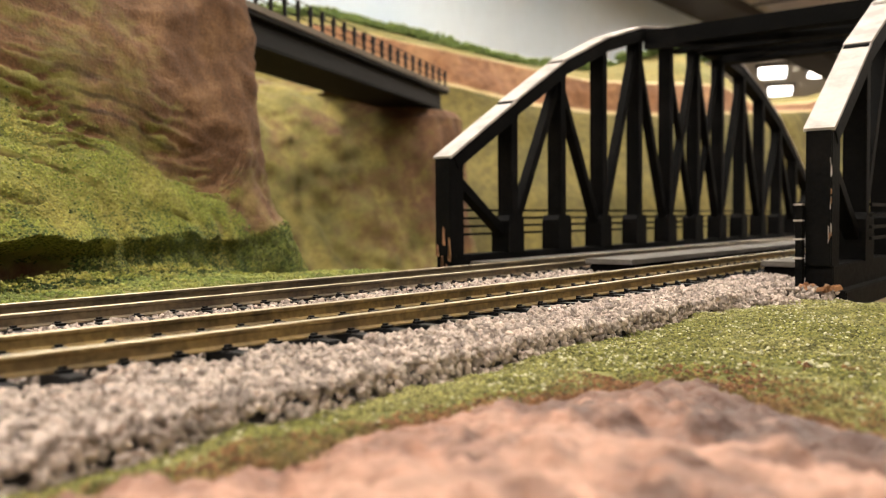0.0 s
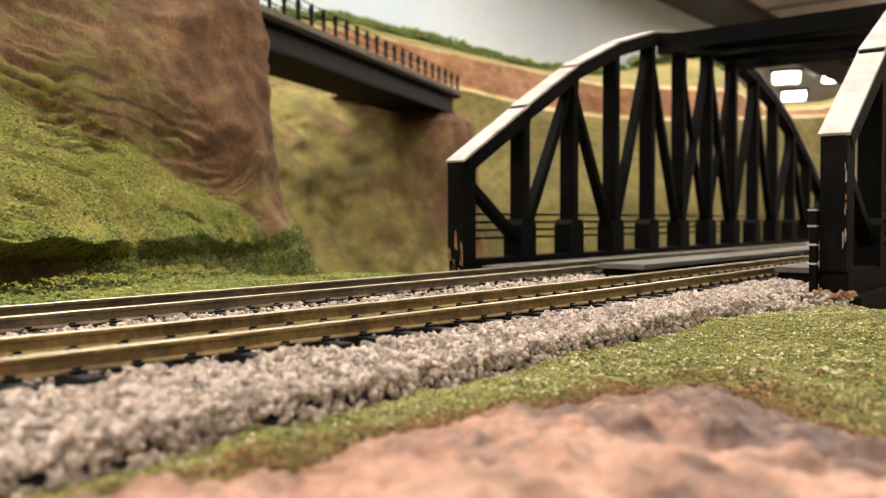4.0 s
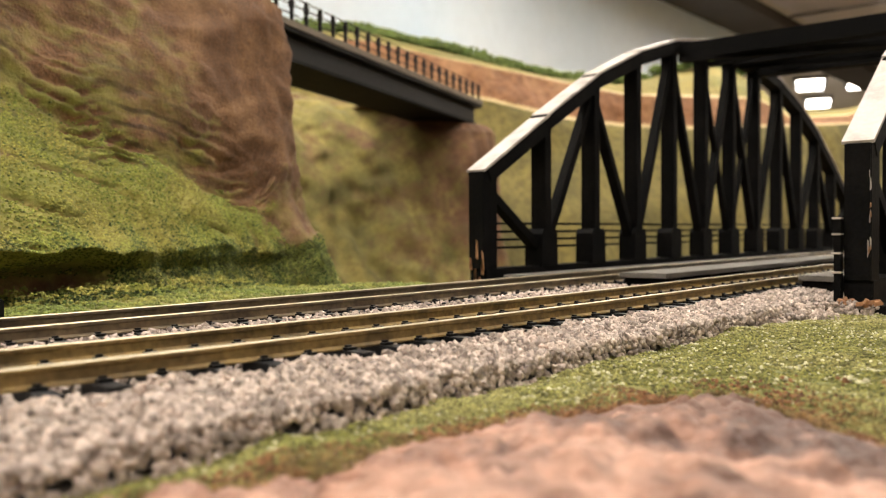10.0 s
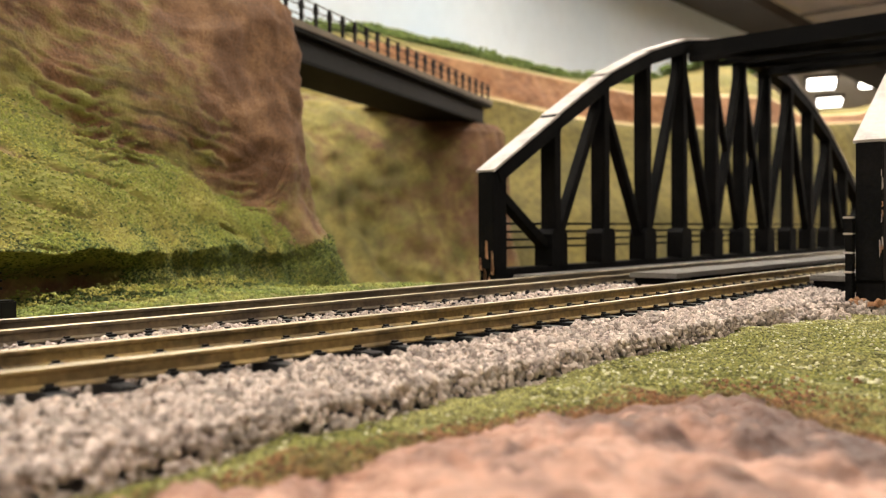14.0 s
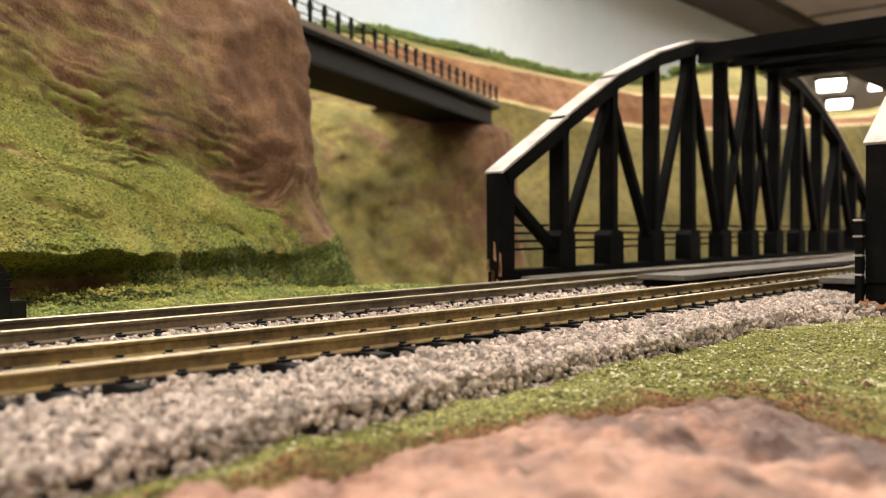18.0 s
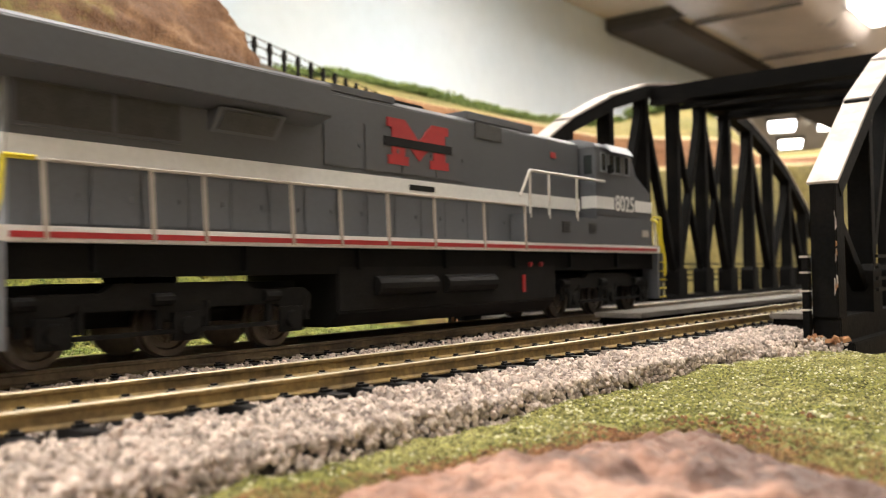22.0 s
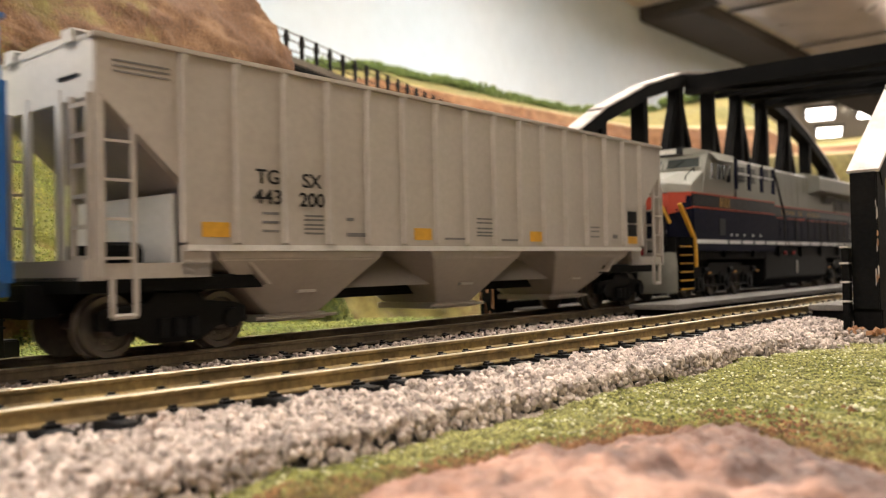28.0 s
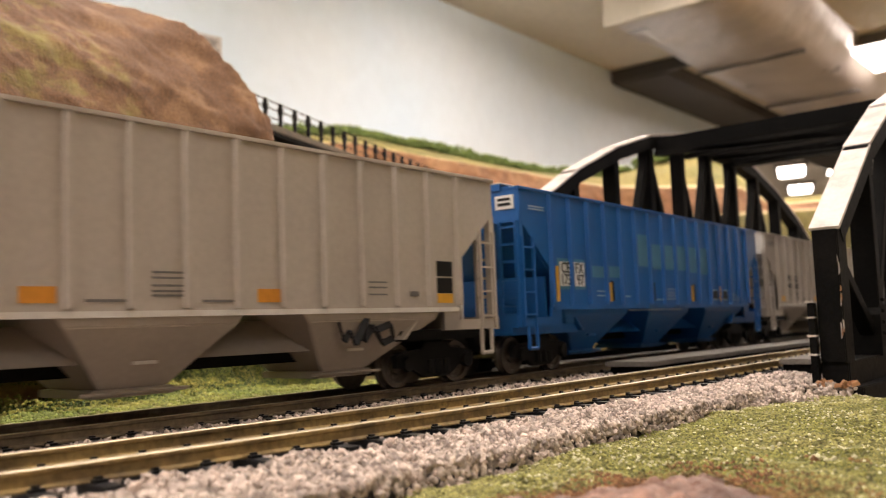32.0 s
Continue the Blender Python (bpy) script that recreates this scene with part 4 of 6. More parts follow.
    pier = thing("bridge_pier", "tan masonry block under the bridge end", "pier", (0, 0, 0))
    part("block", Geo().box(226, 246, 60, 92, -60, -5.2), m_wood, pier, bevel=1.0)
    pier = thing("bridge_pier", "brown masonry block under the bridge end", "pier", (0, 0, 0))
    part("block", Geo().box(238, 246, -46, 40, -60, -10.2), m_wood, pier, bevel=1.0)


# ---- viaduct behind the cliff ----
def make_viaduct():
    a, b = Vector((225, 232, 0)), Vector((582, 352, 0))
    d = (b - a).normalized()
    s = Vector((-d.y, d.x, 0))
    ln = (b - a).length
    ob = thing("viaduct", "dark girder viaduct with tan deck edge and black railing posts", "viaduct", (a.x, a.y, 0))
    ob.rotation_euler = (0, 0, math.atan2(d.y, d.x))
    part("girder", Geo().box(0, ln, 0, 5, 106.5, 119), m_girder, ob, bevel=0.4)
    part("girder", Geo().box(0, ln, 34, 39, 106.5, 119), m_girder, ob, bevel=0.4)
    part("flange", Geo().box(0, ln, -1.6, 40, 105, 106.6), m_black, ob)
    part("deck", Geo().box(0, ln + 6, -5, 44, 119.2, 124), m_girder, ob, bevel=0.4)
    part("deck_edge", Geo().box(0, ln + 6, -6, -4.6, 121.5, 125), m_concrete, ob)
    n = int(ln / 15)
    for k in range(n + 1):
        x = 3 + k * 15
        for y in (-3.6, 42):
            part("railing_post", Geo().box(x - 0.8, x + 0.8, y - 0.8, y + 0.8, 124, 138.5).box(x - 1.2, x + 1.2, y - 1.1, y + 1.1, 132.5, 136.0), m_girder, ob)
    for y in (-3.6, 42):
        for z in (129, 134, 138):
            part("railing_wire", Geo().rod((0, y, z), (ln, y, z), 0.35, 5), m_black, ob)
    pier = thing("viaduct_pier", "brown rock-faced pier under the viaduct end", "pier", (b.x, b.y, 0))
    part("block", Geo().box(-10, 16, -6, 44, 60, 104.6), m_band, pier, bevel=2)


make_bridge()
make_viaduct()
make_ballast()


# ---- train ----
m_grey = material("loco grey paint", (0.094, 0.098, 0.108), 0.45, vary=0.06, big=70, fine=900, bump=0.03)
# Brighter copy of the grey: light on end and roof, also pale trim.
m_grey_lit_trim = material("loco grey for lit ends and pale trim", (0.2, 0.21, 0.235), 0.45, vary=0.05, big=70, fine=900, bump=0.03)
m_white = material("white paint", (0.72, 0.71, 0.69), 0.5, vary=0.05, big=80, fine=900, bump=0.02)
m_red = material("red paint", (0.38, 0.026, 0.028), 0.5, vary=0.08, big=80, fine=900, bump=0.02)
m_orange_red = material("orange red paint", (0.42, 0.05, 0.02), 0.5, vary=0.08, bump=0.02)
m_yellow = material("yellow rail paint", (0.72, 0.58, 0.02), 0.45, vary=0.1, bump=0.02)
m_amber = material("amber paint", (0.62, 0.32, 0.03), 0.45, vary=0.1, bump=0.02)
m_orange = material("orange sheet", (0.62, 0.25, 0.03), 0.4, vary=0.08, bump=0.02)
m_frame = material("dark underframe", (0.0075, 0.0075, 0.0075), 0.6, vary=0.3, big=120, fine=1500, bump=0.15, spec=0.12)
m_truck = material("dark truck frame", (0.0105, 0.01, 0.0095), 0.6, vary=0.3, big=150, fine=1500, bump=0.2, spec=0.15)
m_wheel = material("steel wheel", (0.17, 0.145, 0.12), 0.35, metal=0.7, vary=0.2, bump=0.05)
m_tread = material("polished wheel tread", (0.45, 0.4, 0.34), 0.3, metal=0.9, vary=0.1, bump=0.02)
m_navy = material("navy blue paint", (0.0055, 0.0063, 0.017), 0.6, vary=0.12, big=60, fine=900, bump=0.03, spec=0.1)
m_faint = material("faded stencil ink", (0.15, 0.14, 0.13), 0.6, vary=0.15, bump=0.02)
m_stone_grey = material("warm grey paint", (0.225, 0.215, 0.18), 0.5, vary=0.05, big=60, fine=900, bump=0.03)
m_ink = material("black paint", (0.008, 0.008, 0.009), 0.45, vary=0.15, bump=0.02, spec=0.25)
m_gold = material("gold lettering", (0.34, 0.19, 0.04), 0.5, vary=0.1, bump=0.02)
m_glass = material("dark cab glass", (0.03, 0.035, 0.035), 0.08, vary=0.05, bump=0, spec=0.8)
m_grille = material("dark grille mesh", (0.055, 0.053, 0.05), 0.6, vary=0.25, big=300, fine=3000, bump=0.5)
m_hop = material("warm light grey car paint", (0.42, 0.37, 0.315), 0.55, vary=0.05, big=35, fine=700, bump=0.03, tint=(0.38, 0.33, 0.28))
# Pale paint; on hopper roofs, ends and running boards it carries painted light.
m_hop_white = material("pale paint and lit car faces", (0.62, 0.59, 0.54), 0.5, vary=0.05, big=50, fine=700, bump=0.03)
m_blue = material("blue car paint", (0.006, 0.1, 0.33), 0.45, vary=0.06, big=35, fine=700, bump=0.03, tint=(0.005, 0.086, 0.29))
m_teal = material("faded teal patch", (0.065, 0.2, 0.31), 0.55, vary=0.1, big=90, fine=700, bump=0.02)
m_blue_white = material("white lettering on blue", (0.4, 0.48, 0.56), 0.55, vary=0.1, bump=0.02)


def letters(text, size, mt, parent, at, side=-1, name="lettering", stretch=1.0, label=""):
    """Raised lettering with the built-in font; side -1 faces the y- side of the car, +1 the y+ side."""
    cu = bpy.data.curves.new(name, "FONT")
    cu.body, cu.size, cu.align_x, cu.align_y = text, size * MM, "CENTER", "CENTER"
    cu.extrude, cu.offset = 0.05 * MM, 0.012 * size * MM
    tmp = bpy.data.objects.new(name, cu)
    me = bpy.data.meshes.new_from_object(tmp)
    bpy.data.objects.remove(tmp)
    me.materials.clear()
    me.materials.append(mt)
    ob = new(name, me)
    ob.parent = parent
    ob.location = Vector(at) * MM
    ob.rotation_euler = (math.pi / 2, 0, 0 if side < 0 else math.pi)
    ob.scale = (stretch, 1, 1)
    if label:
        tagged(ob, label)
    return ob


def plate(g, x0, x1, z0, z1, y, side, t=0.12, mi=0):
    """A thin painted field on a side wall."""
    return g.box(x0, x1, min(y, y + side * t), max(y, y + side * t), z0, z1, mi)


WHEELS = []


def wheelset(parent, x, r, gauge=8.0):
    g = Geo()
    for s in (-1, 1):
        g.lathe([(s * gauge * 1.0 - 1.2, r * 0.86), (s * gauge - 1.2, r + (0.55 if s > 0 else 0)), (s * gauge - 0.6, r + (0.55 if s > 0 else 0))] if s > 0 else [(-gauge + 0.6, r + 0.55), (-gauge + 1.2, r + 0.55), (-gauge + 1.2, r * 0.86)], (0, 0, 0), 24, mi=0)
        g.lathe([(s * gauge - 0.6, r), (s * gauge + 0.6, r)] if s > 0 else [(-gauge - 0.6, r), (-gauge + 0.6, r)], (0, 0, 0), 24, mi=1)
        pr = [(gauge + 0.6, r), (gauge + 1.2, r * 0.98), (gauge + 1.2, r * 0.78), (gauge + 0.7, r * 0.74), (gauge + 0.5, r * 0.4), (gauge + 1.1, r * 0.34), (gauge + 1.3, r * 0.14)]
        g.lathe([(s * a, b) for a, b in pr], (0, 0, 0), 24, mi=0)
        for k in range(4):
            a = k * math.pi / 2 + 0.5
            g.rod((math.cos(a) * r * 0.56, s * (gauge + 0.4), math.sin(a) * r * 0.56), (math.cos(a) * r * 0.56, s * (gauge + 0.75), math.sin(a) * r * 0.56), r * 0.09, 6)
    g.rod((0, -gauge, 0), (0, gauge, 0), 0.9, 8)
    ob = part("wheelset", g, [m_wheel, m_tread], parent, "dark steel wheelset with shiny treads", at=(x, 0, r))
    WHEELS.append((ob, x, r))
    return ob


def loco_truck(parent, xc):
    tr = part("truck", Geo().box(xc - 31, xc + 31, -10, 10, 9, 13.8).box(xc - 27, xc + 27, -6, 6, 6, 9).box(xc - 5, xc + 5, -5, 5, 12, 16.4), m_frame, parent, "black three-axle truck")
    for s in (-1, 1):
        y0, y1 = (s * 12.2, s * 14.2)
        g = Geo()
        pts = [(-32, 11), (-30, 12.4), (-17, 12.4), (-14, 14), (14, 14), (17, 12.4), (30, 12.4), (32, 11), (32, 7.6), (27, 7.2), (22, 9.2), (6, 9.2), (3.5, 6.8), (-3.5, 6.8), (-6, 9.2), (-22, 9.2), (-27, 7.2), (-32, 7.6)]
        g.prism([(xc + a, b) for a, b in pts], y0, y1)
        part("side_frame", g, m_truck, tr, bevel=0.2)
        for k in (-25.5, 0, 25.5):
            g = Geo().box(xc + k - 3.2, xc + k + 3.2, y1 - 0.2, y1 + s * 1.0, 3.4, 8.6)
            g.lathe([(0, 1.9), (s * 0.8, 1.7), (s * 0.8, 0.3)], (xc + k, y1 + s * 0.9, 6.0), 14)
            part("axle_box", g, m_truck, tr, bevel=0.15)
            part("brake_cylinder", Geo().rod((xc + k - 7, y1 + s * 0.3, 11), (xc + k - 3, y1 + s * 0.3, 11), 1.2, 10), m_truck, tr)
            for q in (-1, 1):
                part("spring", Geo().rod((xc + k + q * 5.0, y1 - s * 0.6, 5.6), (xc + k + q * 5.0, y1 - s * 0.6, 10.5), 0.9, 8), m_truck, tr)
        part("link", Geo().beam((xc - 22, y1 + s * 0.5, 5), (xc + 22, y1 + s * 0.5, 5.4), 0.8, 0.8), m_truck, tr)
    for k in (-25.5, 0, 25.5):
        wheelset(tr, xc + k, 6.0)
    return tr


def coupler(parent, x, s):
    g = Geo().box(min(x, x + s * 8), max(x, x + s * 8), -1.4, 1.4, 7.6, 10.4)
    g.prism([(x + s * 6.0, -3.4), (x + s * 10.0, -3.0), (x + s * 10.6, -0.6), (x + s * 8.6, 0.2), (x + s * 9.6, 2.6), (x + s * 6.0, 3.0)], 7.2, 11.0, axis="z")
    part("coupler", g, m_frame, parent, "black knuckle coupler", bevel=0.2)


def end_steps(parent, x0, x1, mt_side, mt_tread, n, zt, shade=m_frame):
    """Corner steps: a side plate, treads and a back plate, on both sides."""
    for s in (-1, 1):
        xa, xb = min(x0, x1), max(x0, x1)
        part("step_well", Geo().box(xa, xb, s * 10.5, s * 11.5, 4.6, zt), shade, parent)
        part("step_side", Geo().prism([(x0 - (0.8 if x1 > x0 else -0.8), zt), (x0 + (0.9 if x1 > x0 else -0.9), zt), (x0 + (0.5 if x1 > x0 else -0.5), 4.2), (x0 - (0.8 if x1 > x0 else -0.8), 4.2)], s * 11.2, s * 17.4), mt_side, parent)
        part("step_side", Geo().box(x1 - 0.5, x1 + 0.5, s * 11.2, s * 15.5, 3.8, zt), mt_side, parent)
        for k in range(n):
            z = 4.6 + k * (zt - 5.0) / n
            part("tread", Geo().box(xa + 0.4, xb - 0.4, s * 11.4, s * 16.8, z - 0.3, z + 0.35), shade, parent)
            part("tread_edge", Geo().box(xa + 0.4, xb - 0.4, s * 16.7, s * 17.2, z - 0.1, z + 0.3), mt_tread, parent)


def railing(parent, xs, z0, z1, y, mt_post, mt_rail, r=0.32, tilt=0.0):
    for x in xs:
        part("stanchion", Geo().beam((x, y, z0), (x + tilt, y, z1), 0.6, 0.55, up=(0, 1, 0)), mt_post, parent)
    part("handrail", Geo().rod((xs[0], y, z1), (xs[-1], y, z1), r, 6), mt_rail, parent)


def wing(parent, x0, x1, mt, mt_top):
    """The wide radiator housing over the long hood's end."""
    pts = [(-17, 49.2), (-11, 47.5), (11, 47.5), (17, 49.2), (17, 55.8), (16.4, 56.6), (9, 58.6), (-9, 58.6), (-16.4, 56.6), (-17, 55.8)]
    w = part("radiator_housing", Geo().prism(pts, x0, x1, axis="x"), mt, parent, bevel=0.2)
    for k in range(3):
        a = x0 + 6 + k * (x1 - x0 - 12) / 3
        part("roof_screen", Geo().box(a, a + (x1 - x0 - 20) / 3, -8, 8, 58.5, 58.95), m_grille, w)
    for s in (-1, 1):
        for a, b in ((x0 + 8, x0 + 25), (x0 + 26, x0 + 39)):
            part("side_grille", Geo().box(a, b, s * 10.6, s * 11.5, 40.6, 47.3), m_grille, w)
            part("grille_frame", Geo().box(a - 0.6, b + 0.6, s * 10.8, s * 11.3, 40.0, 40.7).box(a - 0.6, b + 0.6, s * 10.8, s * 11.3, 47.2, 47.9).box(a - 0.6, a, s * 10.8, s * 11.3, 40.6, 47.3).box(b, b + 0.6, s * 10.8, s * 11.3, 40.6, 47.3), mt, w)
        g = Geo().prism([(s * 11, 47.6), (s * 14.5, 47.9), (s * 11, 43.4)], x0 + 46, x0 + 63, axis="x")
        part("air_box", g, mt, w)
        part("air_grille", Geo().beam((x0 + 47.5, s * 12.95, 45.7), (x0 + 61.5, s * 12.95, 45.7), 0.5, 4.2, up=(0, s * 0.6, 0.8)), m_grille, w)
    return w


def hood_doors(parent, x0, x1, n, z0, z1, y, mt):
    step = (x1 - x0) / n
    for s in (-1, 1):
        for k in range(n):
            a = x0 + k * step
            d = part("hood_door", Geo().box(a + 0.5, a + step - 0.5, s * y - 0.1, s * (y + 0.28), z0, z1), mt, parent, bevel=0.08)
            part("latch", Geo().box(a + step - 1.8, a + step - 1.1, s * (y + 0.2), s * (y + 0.55), (z0 + z1) / 2 - 0.5, (z0 + z1) / 2 + 0.5), mt, d)


def window(parent, x0, x1, z0, z1, y, s, mt):
    w = part("window", Geo().box(x0, x1, s * (y - 0.1), s * (y + 0.05), z0, z1), m_glass, parent, "dark glazed cab window")
    f = 0.55
    g = Geo().box(x0 - f, x1 + f, s * (y - 0.05), s * (y + 0.35), z0 - f, z0).box(x0 - f, x1 + f, s * (y - 0.05), s * (y + 0.35), z1, z1 + f)
    g.box(x0 - f, x0, s * (y - 0.05), s * (y + 0.35), z0, z1).box(x1, x1 + f, s * (y - 0.05), s * (y + 0.35), z0, z1)
    part("window_frame", g, mt, w)


def cab_shell(parent, mt, mt_roof, mt_nose, xr, zt, up, trim, mt_cap, zs):
    """Wide-nosed cab: upper body, roof with bevelled edges, raked windscreen, and a nose with chamfered corners that slopes to the front."""
    xf = xr + 26.8
    c = part("cab", Geo().prism([(xr, zs), (xf + 6, zs), (xf + 3.6, 48.8), (xf, zt - 1.8), (xr, zt - 1.8)], -16.6, 16.6), mt, parent, bevel=0.35)
    pts = [(-16.9, zt - 2.0), (16.9, zt - 2.0), (16.3, zt - 0.7), (10.5, zt + 0.9), (-10.5, zt + 0.9), (-16.3, zt - 0.7)]
    part("cab_roof", Geo().prism(pts, xr - 0.4, xf + 0.5, axis="x"), mt_roof, c, bevel=0.25)
    part("roof_hatch", Geo().box(xr + 7, xr + 16, -5, 5, zt + 0.8, zt + 2.4), mt_roof, c, bevel=0.3)
    plan = [(xr + 0.1, -16.7), (xf + 16.2, -16.7), (xf + 22, -10), (xf + 22, 10), (xf + 16.2, 16.7), (xr + 0.1, 16.7)]
    part("nose", Geo().prism(plan, 23.6, zs, axis="z"), mt_nose, c, bevel=0.3)
    low = [(xf + 3, -16.55), (xf + 16.1, -16.55), (xf + 21.9, -9.9), (xf + 21.9, 9.9), (xf + 16.1, 16.55), (xf + 3, 16.55)]
    high = [(xf + 3.4, -16.3, 48.9), (xf + 15.9, -16.3, 42.8), (xf + 21.5, -9.6, 43.6), (xf + 21.5, 9.6, 43.6), (xf + 15.9, 16.3, 42.8), (xf + 3.4, 16.3, 48.9)]
    ridge = [(xf + 3.4, -8.5, 49.5), (xf + 19.6, -7.5, 45.4), (xf + 19.6, 7.5, 45.4), (xf + 3.4, 8.5, 49.5)]
    faces = [(0, 1, 7, 6), (1, 2, 8, 7), (2, 3, 9, 8), (3, 4, 10, 9), (4, 5, 11, 10), (5, 0, 6, 12, 15, 11), (5, 4, 3, 2, 1, 0), (6, 7, 13, 12), (7, 8, 13), (8, 9, 14, 13), (9, 10, 14), (10, 11, 15, 14), (12, 13, 14, 15)]
    part("nose_cap", Geo().add([(x, y, zs) for x, y in low] + high + ridge, faces), mt_cap, c, bevel=0.25)
    for s in (-1, 1):
        lo, hi = (xf + 3.5, 50.2), (xf + 1.2, 54.7)
        g = Geo().add([(lo[0], s * 1.2, lo[1]), (lo[0], s * 14.6, lo[1]), (hi[0], s * 14.2, hi[1]), (hi[0], s * 1.2, hi[1]), (lo[0] - 0.7, s * 1.2, lo[1]), (lo[0] - 0.7, s * 14.6, lo[1]), (hi[0] - 0.7, s * 14.2, hi[1]), (hi[0] - 0.7, s * 1.2, hi[1])], [(0, 1, 2, 3), (7, 6, 5, 4), (0, 4, 5, 1), (1, 5, 6, 2), (2, 6, 7, 3), (3, 7, 4, 0)])
        pane = part("windscreen", g, m_glass, c, "dark windscreen pane")
        g = Geo()
        for p, q in (((lo[0], s * 0.8, lo[1]), (lo[0], s * 15, lo[1])), ((hi[0], s * 0.8, hi[1]), (hi[0], s * 14.6, hi[1])), ((lo[0], s * 0.9, lo[1]), (hi[0], s * 0.9, hi[1])), ((lo[0], s * 14.9, lo[1]), (hi[0], s * 14.5, hi[1]))):
            g.beam(p, q, 0.7, 0.7)
        part("window_frame", g, trim, pane)
        part("wiper", Geo().rod((lo[0] + 0.5, s * 4, lo[1] + 0.2), (hi[0] + 0.9, s * 8, hi[1] - 1.2), 0.18, 5), m_frame, pane)
        for a, b in ((4.0, 7.4), (9.6, 13.6), (14.3, 18.4), (21.2, 24.4)):
            window(c, xr + a, xr + b, 46.4 + up, 52.4 + up * 0.9, 16.6, s, trim)
        part("sun_visor", Geo().beam((xr + 6.5, s * 18.0, 54.6 + 0.6 * up), (xr + 23.5, s * 18.0, 54.6 + 0.6 * up), 3.6, 0.35, up=(0, s * 0.78, 0.62)), trim, c)
        part("mirror", Geo().box(xr + 8.2, xr + 9.1, s * 16.6, s * 18.4, 45.6 + up, 48.4 + up), m_frame, c, bevel=0.15)
        part("rear_window", Geo().box(xr - 0.15, xr + 0.1, s * 12.4, s * 15.4, 45 + up, 53), m_glass, c, "dark window in the cab's rear wall")
        part("nose_grab", Geo().wire([(xf + 5.5, s * 13.5, 48.6), (xf + 6, s * 13.5, 50), (xf + 13.5, s * 13.5, 46.4), (xf + 14, s * 13.5, 44.8)], 0.22), m_frame, c)
    part("number_board", Geo().box(xf - 1.0, xf + 1.3, -7, 7, zt - 1.6, zt + 1.5), m_ink, c, bevel=0.2)
    part("number_panel", Geo().box(xf + 1.25, xf + 1.5, -4.6, 4.6, zt - 1.0, zt + 0.9), m_hop_white, c, "white number panel over the windscreen")
    for s in (-1, 1):
        part("headlight", Geo().lathe([(0, 1.5), (1.4, 1.5), (1.4, 1.0), (0.9, 0.2)], (xf + 21.4, s * 1.7, 40.2), 14, axis="x"), m_frame, c, "round headlight on the nose")
    return c


def base_frame(loco, mt):
    f = part("underframe", Geo().box(-121, 121, -15.2, 15.2, 15.1, 20.9), m_frame, loco, "black underframe")
    part("walkway", Geo().box(-121.5, 121.5, -17.4, 17.4, 20.8, 23.4), mt, loco, bevel=0.15)
    for k in range(7):
        x = -104 + k * 32
        part("bracket", Geo().box(x, x + 1, -16.4, 16.4, 16, 20.9), m_frame, f)
    return f


def fuel_tank(loco, x0, x1, mt):
    g = Geo().prism([(-15.5, 17), (-15.5, 6.5), (-12, 3.2), (12, 3.2), (15.5, 6.5), (15.5, 17)], x0, x1, axis="x")
    t = part("fuel_tank", g, mt, loco, "dark fuel tank", bevel=0.4)
    return t


